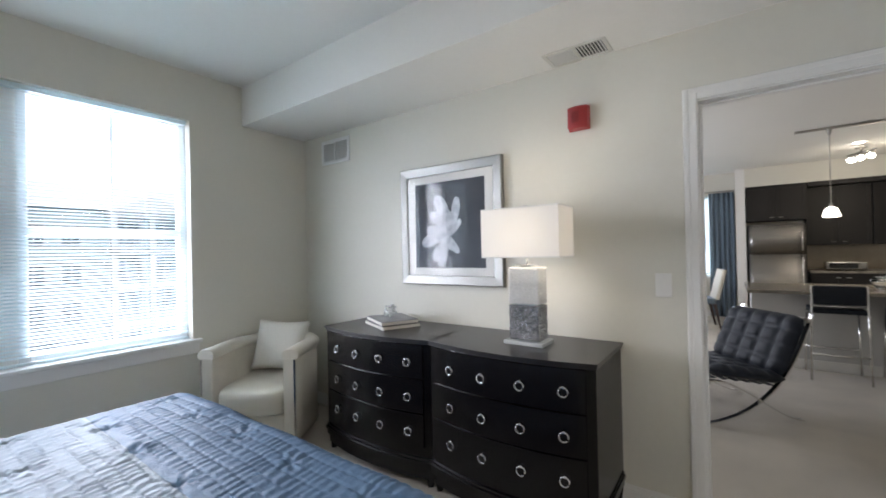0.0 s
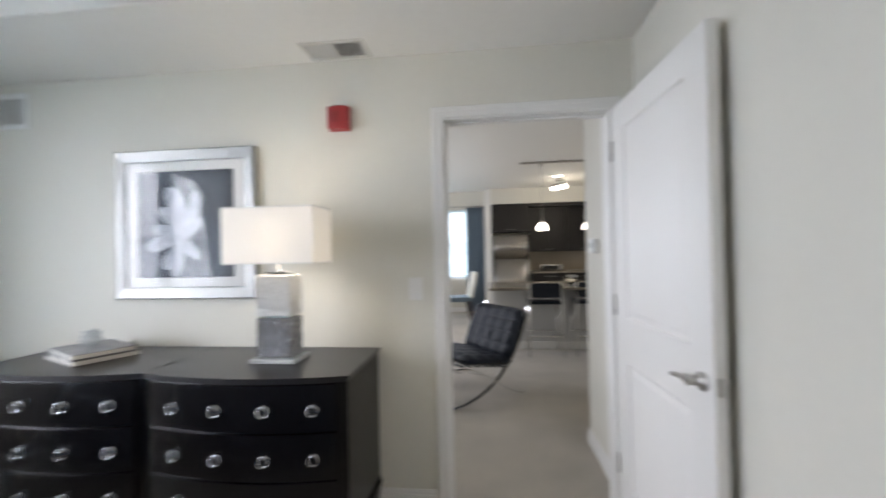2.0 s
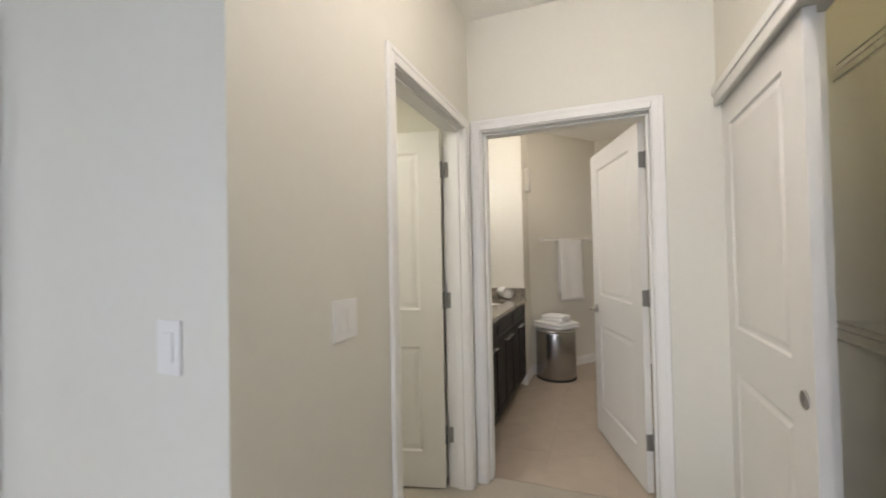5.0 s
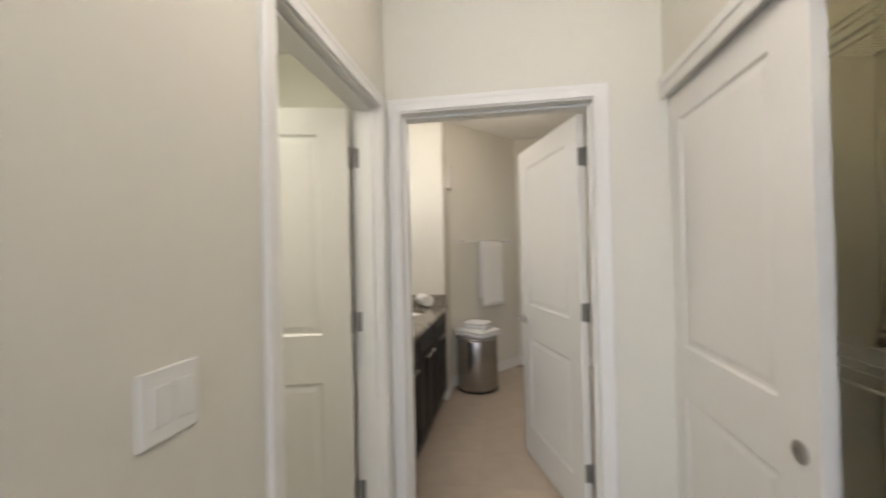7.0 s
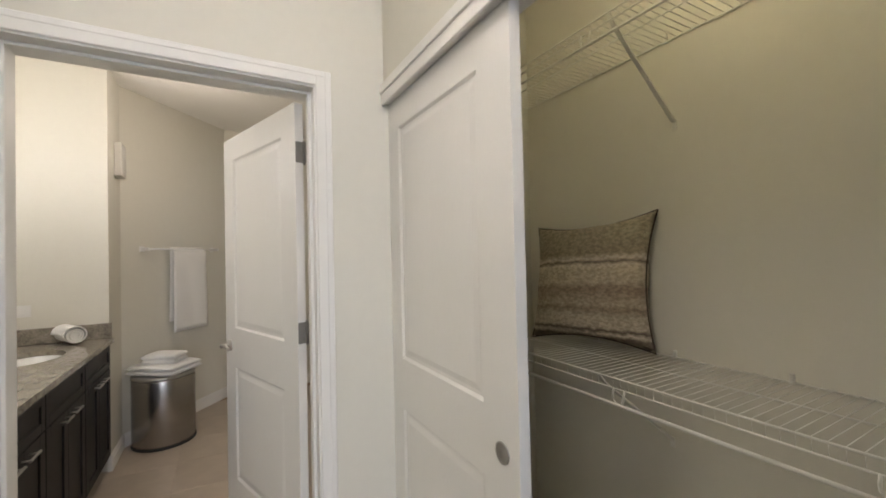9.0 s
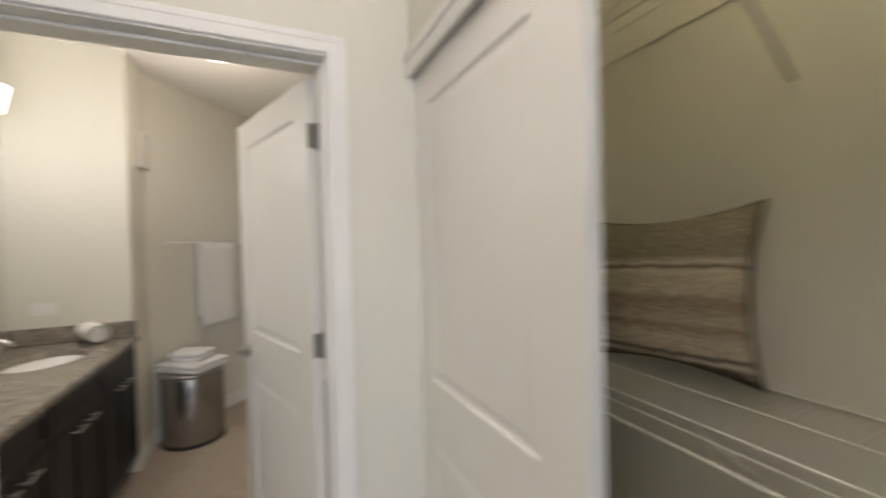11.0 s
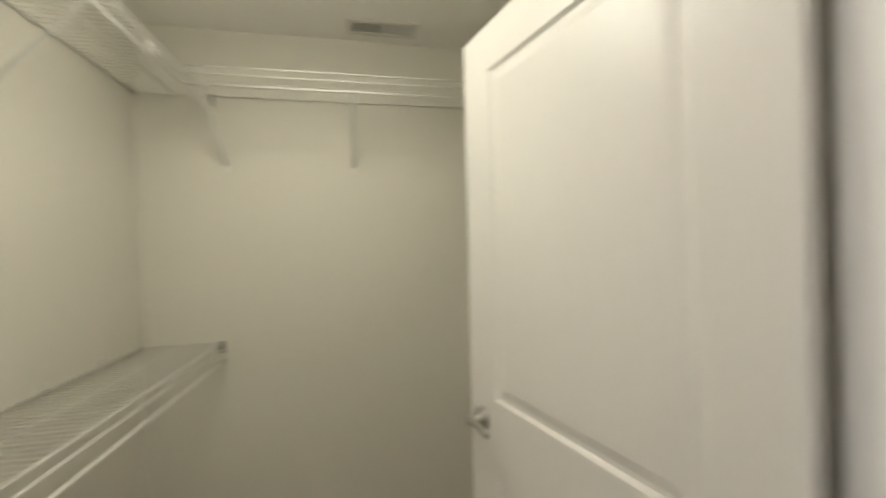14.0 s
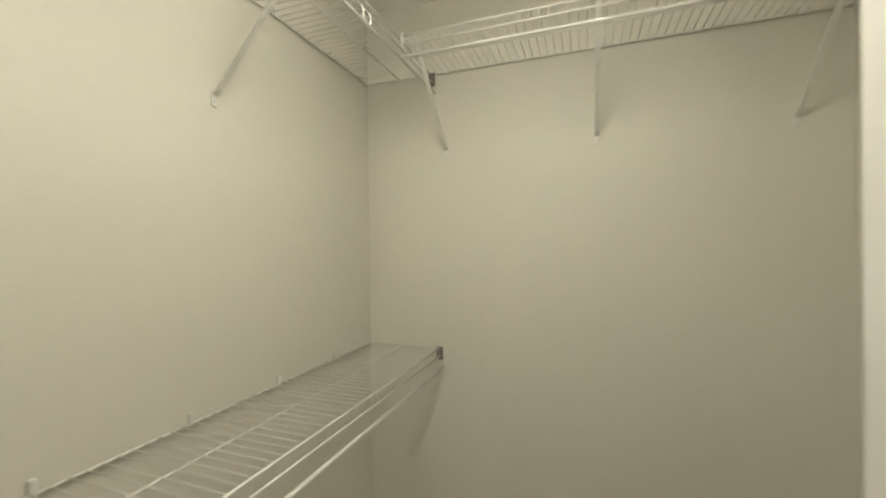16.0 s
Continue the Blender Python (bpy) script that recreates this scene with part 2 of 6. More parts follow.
def art_material():
    """Pale blossom on a dark blue-grey ground."""
    m = bpy.data.materials.new("print_paper")
    m.use_nodes = True
    b = m.node_tree.nodes["Principled BSDF"]
    b.inputs["Roughness"].default_value = 0.7
    n, l = m.node_tree.nodes, m.node_tree.links
    tc = n.new("ShaderNodeTexCoord")
    no = n.new("ShaderNodeTexNoise")
    no.inputs["Scale"].default_value = 3.0
    l.new(tc.outputs["Object"], no.inputs["Vector"])
    r = n.new("ShaderNodeValToRGB")
    r.color_ramp.elements[0].position, r.color_ramp.elements[0].color = 0.3, (0.035, 0.042, 0.055, 1)
    r.color_ramp.elements[1].position, r.color_ramp.elements[1].color = 0.7, (0.07, 0.08, 0.10, 1)
    l.new(no.outputs["Fac"], r.inputs[0])
    l.new(r.outputs[0], b.inputs["Base Color"])
    return m


M_ART = art_material()
M_PETAL = material("petal_print", (0.66, 0.68, 0.71), 0.7, scale=30, vary=0.10, second=(0.30, 0.33, 0.38), mix_scale=14)


def woven_material():
    m = bpy.data.materials.new("striped_woven_cloth")
    m.use_nodes = True
    n, l = m.node_tree.nodes, m.node_tree.links
    b = n["Principled BSDF"]
    b.inputs["Roughness"].default_value = 0.95
    tc = n.new("ShaderNodeTexCoord")
    sep = n.new("ShaderNodeSeparateXYZ")
    l.new(tc.outputs["Object"], sep.inputs[0])
    warp = n.new("ShaderNodeTexNoise")
    warp.inputs["Scale"].default_value = 26
    l.new(tc.outputs["Object"], warp.inputs["Vector"])
    ma = n.new("ShaderNodeMath")
    ma.operation = "MULTIPLY_ADD"
    ma.inputs[1].default_value = 0.022
    l.new(warp.outputs["Fac"], ma.inputs[0])
    l.new(sep.outputs["Z"], ma.inputs[2])
    mr = n.new("ShaderNodeMapRange")
    mr.inputs["From Min"].default_value, mr.inputs["From Max"].default_value = 0.0, 0.46
    l.new(ma.outputs[0], mr.inputs["Value"])
    r = n.new("ShaderNodeValToRGB")
    stops = [(0.0, (0.24, 0.20, 0.155)), (0.10, (0.18, 0.145, 0.11)), (0.125, (0.66, 0.58, 0.46)), (0.155, (0.14, 0.11, 0.09)), (0.18, (0.56, 0.49, 0.38)),
             (0.27, (0.50, 0.44, 0.34)), (0.33, (0.30, 0.245, 0.18)), (0.36, (0.46, 0.39, 0.29)), (0.50, (0.30, 0.24, 0.18)), (0.55, (0.50, 0.43, 0.32)),
             (0.66, (0.52, 0.46, 0.34)), (0.70, (0.62, 0.55, 0.43)), (0.725, (0.17, 0.14, 0.11)), (0.75, (0.60, 0.52, 0.41)), (0.80, (0.30, 0.26, 0.18)), (0.93, (0.34, 0.30, 0.21))]
    e = r.color_ramp.elements
    e[0].position, e[0].color = stops[0][0], (*stops[0][1], 1)
    e[1].position, e[1].color = stops[-1][0], (*stops[-1][1], 1)
    for p, c in stops[1:-1]:
        x = e.new(p)
        x.color = (*c, 1)
    l.new(mr.outputs[0], r.inputs[0])
    mp = n.new("ShaderNodeMapping")
    mp.inputs["Scale"].default_value = (1.0, 1.0, 1.5)
    l.new(tc.outputs["Object"], mp.inputs["Vector"])
    slub = n.new("ShaderNodeTexNoise")
    slub.inputs["Scale"].default_value, slub.inputs["Detail"].default_value = 60, 5
    l.new(mp.outputs[0], slub.inputs["Vector"])
    sr = n.new("ShaderNodeValToRGB")
    sr.color_ramp.elements[0].position, sr.color_ramp.elements[0].color = 0.38, (0.36, 0.34, 0.34, 1)
    sr.color_ramp.elements[1].position, sr.color_ramp.elements[1].color = 0.62, (1.20, 1.22, 1.26, 1)
    l.new(slub.outputs["Fac"], sr.inputs[0])
    mm = n.new("ShaderNodeMix")
    mm.data_type, mm.blend_type = "RGBA", "MULTIPLY"
    mm.inputs["Factor"].default_value = 0.45
    l.new(r.outputs[0], mm.inputs["A"])
    l.new(sr.outputs[0], mm.inputs["B"])
    l.new(mm.outputs["Result"], b.inputs["Base Color"])
    bp = n.new("ShaderNodeBump")
    bp.inputs["Strength"].default_value, bp.inputs["Distance"].default_value = 0.9, 0.006
    wv = n.new("ShaderNodeTexNoise")
    wv.inputs["Scale"].default_value = 140
    l.new(tc.outputs["Object"], wv.inputs["Vector"])
    l.new(wv.outputs["Fac"], bp.inputs["Height"])
    l.new(bp.outputs[0], b.inputs["Normal"])
    return m


M_WOVEN = woven_material()

# ---- mesh helpers ----


def box(bm, x0, x1, y0, y1, z0, z1, bevel=0.0, seg=1, m=None):
    vs = [bm.verts.new(p) for p in ((x0, y0, z0), (x1, y0, z0), (x1, y1, z0), (x0, y1, z0), (x0, y0, z1), (x1, y0, z1), (x1, y1, z1), (x0, y1, z1))]
    fs = [bm.faces.new([vs[i] for i in q]) for q in ((3, 2, 1, 0), (4, 5, 6, 7), (0, 1, 5, 4), (1, 2, 6, 5), (2, 3, 7, 6), (3, 0, 4, 7))]
    if m is not None:
        for v in vs:
            v.co = m @ v.co
    if bevel:
        es = list({e for f in fs for e in f.edges})
        bmesh.ops.bevel(bm, geom=es, offset=bevel, segments=seg, profile=0.5, affect="EDGES")
    return vs


def tube(bm, a, b, r, n=8, r2=None, caps=True):
    """A round bar from a to b."""
    a, b = Vector(a), Vector(b)
    r2 = r if r2 is None else r2
    d = (b - a).normalized()
    side = d.orthogonal().normalized()
    up = d.cross(side)
    rings = []
    for p, rr in ((a, r), (b, r2)):
        rings.append([bm.verts.new(p + rr * (math.cos(2 * math.pi * i / n) * side + math.sin(2 * math.pi * i / n) * up)) for i in range(n)])
    for i in range(n):
        f = bm.faces.new((rings[0][i], rings[0][(i + 1) % n], rings[1][(i + 1) % n], rings[1][i]))
        f.smooth = True
    if caps:
        bm.faces.new(rings[0][::-1])
        bm.faces.new(rings[1])


def lathe(bm, profile, n=24, centre=(0, 0, 0), sx=1.0, sy=1.0, smooth=True, caps=True):
    """A turned body; profile is a list of (radius, height)."""
    cx, cy, cz = centre
    rings = [[bm.verts.new((cx + sx * max(r, 1e-4) * math.cos(2 * math.pi * i / n), cy + sy * max(r, 1e-4) * math.sin(2 * math.pi * i / n), cz + z)) for i in range(n)] for r, z in profile]
    for a, b in zip(rings, rings[1:]):
        for i in range(n):
            f = bm.faces.new((a[i], a[(i + 1) % n], b[(i + 1) % n], b[i]))
            f.smooth = smooth
    if caps:
        bm.faces.new(rings[0][::-1])
        bm.faces.new(rings[-1])


def sweep(bm, pts, r, n=8, closed=False, flat=None):
    """A bar along points; flat=(w, h, axis) gives a flat strip."""
    pts = [Vector(p) for p in pts]
    rings = []
    N = len(pts)
    for k, p in enumerate(pts):
        nxt = pts[(k + 1) % N] if (closed or k < N - 1) else p
        prv = pts[k - 1] if (closed or k > 0) else p
        d = (nxt - prv).normalized()
        if flat:
            side = Vector(flat[2])
            up = d.cross(side).normalized()
            w, h = flat[0] / 2, flat[1] / 2
            rings.append([bm.verts.new(p + side * a * w + up * b * h) for a, b in ((-1, -1), (1, -1), (1, 1), (-1, 1))])
        else:
            ref = Vector((0, 0, 1)) if abs(d.z) < 0.9 else Vector((1, 0, 0))
            side = d.cross(ref).normalized()
            up = side.cross(d)
            rings.append([bm.verts.new(p + r * (math.cos(2 * math.pi * i / n) * side + math.sin(2 * math.pi * i / n) * up)) for i in range(n)])
    m = len(rings[0])
    for k in range(N if closed else N - 1):
        a, b = rings[k], rings[(k + 1) % N]
        for i in range(m):
            f = bm.faces.new((a[i], a[(i + 1) % m], b[(i + 1) % m], b[i]))
            f.smooth = not flat
    if not closed:
        bm.faces.new(rings[0][::-1])
        bm.faces.new(rings[-1])


def thick_sheet(bm, grid, t):
    """A cloth of thickness t round a grid of points (rows of equal length)."""
    J, I = len(grid), len(grid[0])
    g = [[Vector(p) for p in row] for row in grid]
    lo, hi = [], []
    for j in range(J):
        a, c = [], []
        for i in range(I):
            du = g[j][min(i + 1, I - 1)] - g[j][max(i - 1, 0)]
            dv = g[min(j + 1, J - 1)][i] - g[max(j - 1, 0)][i]
            nrm = du.cross(dv)
            nrm = nrm.normalized() if nrm.length > 1e-12 else Vector((0, 0, 1))
            a.append(bm.verts.new(g[j][i] - nrm * t / 2))
            c.append(bm.verts.new(g[j][i] + nrm * t / 2))
        lo.append(a)
        hi.append(c)
    for j in range(J - 1):
        for i in range(I - 1):
            bm.faces.new((hi[j][i], hi[j][i + 1], hi[j + 1][i + 1], hi[j + 1][i]))
            bm.faces.new((lo[j][i], lo[j + 1][i], lo[j + 1][i + 1], lo[j][i + 1]))
    for j in range(J - 1):
        bm.faces.new((lo[j][0], hi[j][0], hi[j + 1][0], lo[j + 1][0]))
        bm.faces.new((lo[j][-1], lo[j + 1][-1], hi[j + 1][-1], hi[j][-1]))
    for i in range(I - 1):
        bm.faces.new((lo[0][i], lo[0][i + 1], hi[0][i + 1], hi[0][i]))
        bm.faces.new((lo[-1][i], hi[-1][i], hi[-1][i + 1], lo[-1][i + 1]))


def part(name, bm, mat, parent=None, label="", kind="", smooth=False):
    me = bpy.data.meshes.new(name)
    bmesh.ops.recalc_face_normals(bm, faces=bm.faces[:])
    bm.to_mesh(me)
    bm.free()
    me.materials.append(mat)
    if smooth:
        for p in me.polygons:
            p.use_smooth = True
    ob = new(name, me)
    if parent is not None:
        ob.parent = parent
    if label or kind:
        tagged(ob, label=label, kind=kind)
    return ob


def thing(name, m, label, category, group=""):
    ob = new(name)
    ob.matrix_world = m
    ob.empty_display_size = 0.05
    return tagged(ob, label=label, category=category, group=group)


def structure(name, bm, mat, label=""):
    return part(name, bm, mat, None, label, "structure")


def wall_x(bm, x0, x1, y0, y1, z0, z1, holes=()):
    """A wall that runs along x, with holes (xa, xb, za, zb) in order."""
    x = x0
    for a, b, c, d in holes:
        if a > x:
            box(bm, x, a, y0, y1, z0, z1)
        if c > z0:
            box(bm, a, b, y0, y1, z0, c)
        if d < z1:
            box(bm, a, b, y0, y1, d, z1)
        x = b
    if x < x1:
        box(bm, x, x1, y0, y1, z0, z1)


def wall_y(bm, y0, y1, x0, x1, z0, z1, holes=()):
    y = y0
    for a, b, c, d in holes:
        if a > y:
            box(bm, x0, x1, y, a, z0, z1)
        if c > z0:
            box(bm, x0, x1, a, b, z0, c)
        if d < z1:
            box(bm, x0, x1, a, b, d, z1)
        y = b
    if y < y1:
        box(bm, x0, x1, y, y1, z0, z1)


# ---- the plan ----
WEST, EAST, NORTH, SOUTH, CEIL = -3.2, 0.84, 2.54, -1.6, 2.70
SOFFIT_Y, SOFFIT_Z = 1.95, 2.39
HALL_N, HALL_S, HALL_E = 0.885, -0.36, 2.50
WIC_W, WIC_S, WIC_N, WIC_E, WIC_CEIL = 0.96, 1.005, 2.50, 2.50, 2.38
CLO_W, CLO_E, CLO_S, CLO_N = 0.90, 2.66, -1.15, -0.46
BATH_W, BATH_N, RET_X, RET_Y, ALC_N, BATH_E, ALC_S, BATH_S = 2.66, 1.50, 4.33, 0.90, 0.90, 5.55, 0.20, -0.70
HEAD = 2.035
D1 = (-0.12, 0.71)
D2 = (1.57, 2.40)
D3 = (-0.072, 0.808)
CD = (0.98, 2.56)
WIN = (-0.26, 1.56, 0.74, 2.34)


def lined(d):
    """The rough opening round a door lining."""
    return d[0] - 0.018, d[1] + 0.018, 0, HEAD + 0.018


b = bmesh.new()
wall_x(b, WEST - 0.16, EAST, NORTH, NORTH + 0.12, 0, CEIL, [lined(D1)])
structure("wall_north", b, M_WALL)
b = bmesh.new()
wall_y(b, SOUTH - 0.12, NORTH, WEST - 0.16, WEST, 0, CEIL, [WIN])
structure("wall_west", b, M_WALL)
b = bmesh.new()
wall_y(b, HALL_N, NORTH, EAST, WIC_W, 0, CEIL)
structure("wall_east", b, M_WALL)
b = bmesh.new()
wall_y(b, SOUTH, HALL_S, EAST, CLO_W, 0, CEIL)
structure("wall_east_south", b, M_WALL)
b = bmesh.new()
wall_x(b, WEST, EAST + 0.06, SOUTH - 0.12, SOUTH, 0, CEIL)
structure("wall_south", b, M_WALL)
b = bmesh.new()
wall_x(b, WIC_W, HALL_E, HALL_N, WIC_S, 0, CEIL, [lined(D2)])
structure("wall_hall_north", b, M_WALL)
b = bmesh.new()
wall_y(b, -1.27, WIC_N + 0.16, HALL_E, BATH_W, 0, CEIL, [lined(D3)])
structure("wall_hall_east", b, M_WALL)
b = bmesh.new()
wall_x(b, CLO_W, HALL_E, CLO_N, HALL_S, 0, CEIL, [(*CD, 0, HEAD)])
structure("wall_hall_south", b, M_WALL)
b = bmesh.new()
wall_x(b, EAST, HALL_E, CLO_S - 0.12, CLO_S, 0, CEIL)
box(b, EAST, CLO_W, CLO_S, HALL_S - 0.1, 0, 2.0)
structure("wall_closet_south", b, M_WALL)
b = bmesh.new()
wall_x(b, WIC_W, HALL_E, WIC_N, WIC_N + 0.16, 0, CEIL)
structure("wall_walk_in_north", b, M_WALL)
DIAG_A, DIAG_B = Vector((4.70, ALC_N, 0)), Vector((BATH_E, ALC_S, 0))
DIAG_TURN = math.degrees(math.atan2(ALC_S - ALC_N, BATH_E - 4.70))
b = bmesh.new()
wall_x(b, BATH_W, RET_X, BATH_N, BATH_N + 0.12, 0, CEIL)
structure("wall_bath_north", b, M_WALL)
b = bmesh.new()
box(b, RET_X, BATH_E + 0.12, ALC_N, BATH_N + 0.12, 0, CEIL)
structure("wall_bath_return", b, M_WALL)
b = bmesh.new()
box(b, -0.02, (DIAG_B - DIAG_A).length + 0.06, 0, 0.12, 0, CEIL, m=Matrix.Translation(DIAG_A) @ Matrix.Rotation(radians(DIAG_TURN), 4, "Z"))
structure("wall_bath_diagonal", b, M_WALL)
b = bmesh.new()
box(b, BATH_E, BATH_E + 0.12, BATH_S, ALC_S, 0, CEIL)
structure("wall_bath_east", b, M_WALL)
b = bmesh.new()
box(b, BATH_W, BATH_E + 0.12, BATH_S - 0.12, BATH_S, 0, CEIL)
structure("wall_bath_south", b, M_WALL)
# living room
b = bmesh.new()
wall_y(b, NORTH + 0.12, 3.34, 0.78, 0.90, 0, CEIL)
structure("wall_living_stub", b, M_WALL)
b = bmesh.new()
wall_x(b, 0.90, 4.6, 3.22, 3.34, 0, CEIL)
structure("wall_living_south", b, M_WALL)
b = bmesh.new()
wall_x(b, WEST, 0.05, 9.5, 9.66, 0, CEIL, [(-1.35, -0.22, 0.74, 2.30)])
structure("wall_dining_north", b, M_WALL)
b = bmesh.new()
# the hole is for an unseen window, assumed so the room gets light
wall_y(b, NORTH + 0.12, 9.66, WEST - 0.16, WEST, 0, CEIL, [(5.0, 7.0, 0.74, 2.30)])
structure("wall_living_west", b, M_WALL)
b = bmesh.new()
box(b, 0.05, 0.19, 9.2, 9.96, 0, CEIL)
structure("wall_kitchen_end", b, M_TRIM)
b = bmesh.new()
box(b, 0.19, 4.6, 9.84, 9.96, 0, CEIL)
box(b, 4.48, 4.6, 3.34, 9.84, 0, CEIL)
structure("wall_kitchen", b, M_WALL)
b = bmesh.new()
box(b, 0.19, 4.48, 9.21, 9.84, 2.37, CEIL)
structure("kitchen_bulkhead", b, M_WALL)

b = bmesh.new()
box(b, WEST - 0.16, 5.7, SOUTH - 0.12, NORTH + 0.12, CEIL, CEIL + 0.1)
structure("ceiling", b, M_CEIL)
b = bmesh.new()
box(b, WEST - 0.16, 5.6, NORTH + 0.12, 9.96, CEIL, CEIL + 0.1)
structure("ceiling_living", b, M_CEIL)
b = bmesh.new()
box(b, WIC_W, WIC_E, WIC_S, WIC_N, WIC_CEIL, WIC_CEIL + 0.06)
structure("ceiling_walk_in", b, M_CEIL)
b = bmesh.new()
box(b, WEST, EAST, SOFFIT_Y, NORTH, SOFFIT_Z, CEIL)
structure("ceiling_soffit", b, M_CEIL)

b = bmesh.new()
box(b, WEST - 0.16, HALL_E + 0.08, SOUTH - 0.12, 9.96, -0.12, 0)
box(b, HALL_E + 0.08, 4.6, NORTH + 0.12, 9.96, -0.12, 0)
structure("floor", b, M_CARPET)
b = bmesh.new()
box(b, HALL_E + 0.08, 5.7, SOUTH, NORTH + 0.12, -0.12, -0.004)
structure("floor_bath", b, M_GROUT)


def baseboard(bm, p, q, out):
    """A moulded skirting along p-q that stands out from the wall."""
    (x0, y0), (x1, y1) = p, q
    ox, oy = out
    for t, z0, z1 in ((0.014, 0.0, 0.075), (0.009, 0.075, 0.092), (0.005, 0.092, 0.10)):
        xs, ys = sorted((x0, x1 + ox * t)) if ox else sorted((x0, x1)), sorted((y0, y1 + oy * t)) if oy else sorted((y0, y1))
        box(bm, xs[0], xs[1], ys[0], ys[1], z0, z1)


b = bmesh.new()
baseboard(b, (WEST, NORTH), (-0.195, NORTH), (0, -1))
baseboard(b, (WEST, SOUTH), (WEST, NORTH - 0.014), (1, 0))
baseboard(b, (WEST, SOUTH), (EAST, SOUTH), (0, 1))
baseboard(b, (EAST, HALL_N), (EAST, NORTH), (-1, 0))
baseboard(b, (EAST, SOUTH), (EAST, HALL_S), (-1, 0))
baseboard(b, (EAST, HALL_N), (D2[0] - 0.08, HALL_N), (0, -1))
baseboard(b, (WIC_W, WIC_S), (WIC_W, WIC_N), (1, 0))
baseboard(b, (WIC_W, WIC_N), (WIC_E, WIC_N), (0, -1))
baseboard(b, (WIC_E, WIC_S + 0.05), (WIC_E, WIC_N), (-1, 0))
baseboard(b, (CLO_W, CLO_S), (HALL_E, CLO_S), (0, 1))
baseboard(b, (RET_X, ALC_N), (4.70, ALC_N), (0, -1))
baseboard(b, (RET_X, ALC_N - 0.014), (RET_X, ALC_N + 0.012), (-1, 0))
baseboard(b, (BATH_E, BATH_S), (BATH_E, ALC_S), (-1, 0))
baseboard(b, (BATH_W, BATH_S), (BATH_E, BATH_S), (0, 1))
k0 = len(b.verts)
baseboard(b, (0.01, 0), ((DIAG_B - DIAG_A).length - 0.005, 0), (0, -1))
b.verts.ensure_lookup_table()
bmesh.ops.transform(b, matrix=Matrix.Translation(DIAG_A) @ Matrix.Rotation(radians(DIAG_TURN), 4, "Z"), verts=b.verts[k0:])
baseboard(b, (0.78, NORTH + 0.14), (0.78, 3.34), (-1, 0))
baseboard(b, (0.766, 3.34), (4.4, 3.34), (0, 1))
baseboard(b, (WEST, 9.5), (0.05, 9.5), (0, -1))
structure("baseboard", b, M_TRIM)

# bathroom floor tiles
tile_mesh = None
tb = bmesh.new()
box(tb, -0.2023, 0.2023, -0.2023, 0.2023, -0.0025, 0.0, 0.0006)
for ix in range(8):
    for iy in range(6):
        cx, cy = HALL_E + 0.29 + ix * 0.406, BATH_S + 0.206 + iy * 0.406
        if cx > BATH_E or (cx > 4.5 and cy > ALC_N + 0.2):
            continue
        if tile_mesh is None:
            t0 = part("tile", tb, M_TILE, bpy.data.objects["floor_bath"])
            tile_mesh = t0.data
        else:
            t0 = new("tile", tile_mesh)
            t0.parent = bpy.data.objects["floor_bath"]
        t0.location = (cx, cy, 0)

# ---- casings, windows ----


def casing(name, axis, a, b_, head, faces, jamb0, jamb1, width=0.065):
    """Door lining and casing. axis 'x': the wall runs along x. faces: where the casing lies (position, outward sign)."""
    bm = bmesh.new()

    def add(u0, u1, v0, v1, z0, z1, bev=0.003):
        if axis == "x":
            box(bm, u0, u1, v0, v1, z0, z1, bev)
        else:
            box(bm, v0, v1, u0, u1, z0, z1, bev)
    t = 0.018
    add(a - t, a, jamb0 - 0.001, jamb1 + 0.001, 0, head + t, 0)
    add(b_, b_ + t, jamb0 - 0.001, jamb1 + 0.001, 0, head + t, 0)
    add(a, b_, jamb0 - 0.001, jamb1 + 0.001, head, head + t, 0)
    for v, s in faces:
        for depth, i0, i1 in ((0.013, 0.006, width), (0.0155, width * 0.62, width - 0.002)):
            v0, v1 = sorted((v, v + s * depth))
            add(a - i1, a - i0, v0, v1, 0, head + i1)
            add(b_ + i0, b_ + i1, v0, v1, 0, head + i1)
            add(a - i0, b_ + i0, v0, v1, head + i0, head + i1)
    return structure(name, bm, M_TRIM)


casing("trim_bedroom_door", "x", *D1, HEAD, ((NORTH, -1), (NORTH + 0.12, 1)), NORTH, NORTH + 0.12)
casing("trim_walk_in_door", "x", *D2, HEAD, ((HALL_N, -1), (WIC_S, 1)), HALL_N, WIC_S)
casing("trim_bath_door", "y", *D3, HEAD, ((HALL_E, -1), (BATH_W, 1)), HALL_E, BATH_W)
b = bmesh.new()
for x0, x1 in ((D2[0], D2[0] + 0.012), (D2[1] - 0.012, D2[1])):
    box(b, x0, x1, HALL_N + 0.03, HALL_N + 0.068, 0, HEAD - 0.001, 0.002)
box(b, D2[0] + 0.012, D2[1] - 0.012, HALL_N + 0.03, HALL_N + 0.068, HEAD - 0.012, HEAD - 0.001, 0.002)
for y0, y1 in ((D3[0], D3[0] + 0.012), (D3[1] - 0.012, D3[1])):
    box(b, HALL_E + 0.05, HALL_E + 0.1, y0, y1, 0, HEAD - 0.001, 0.002)
box(b, HALL_E + 0.05, HALL_E + 0.1, D3[0] + 0.012, D3[1] - 0.012, HEAD - 0.012, HEAD - 0.001, 0.002)
box(b, D1[0], D1[0] + 0.012, NORTH + 0.045, NORTH + 0.08, 0, HEAD - 0.001, 0.002)
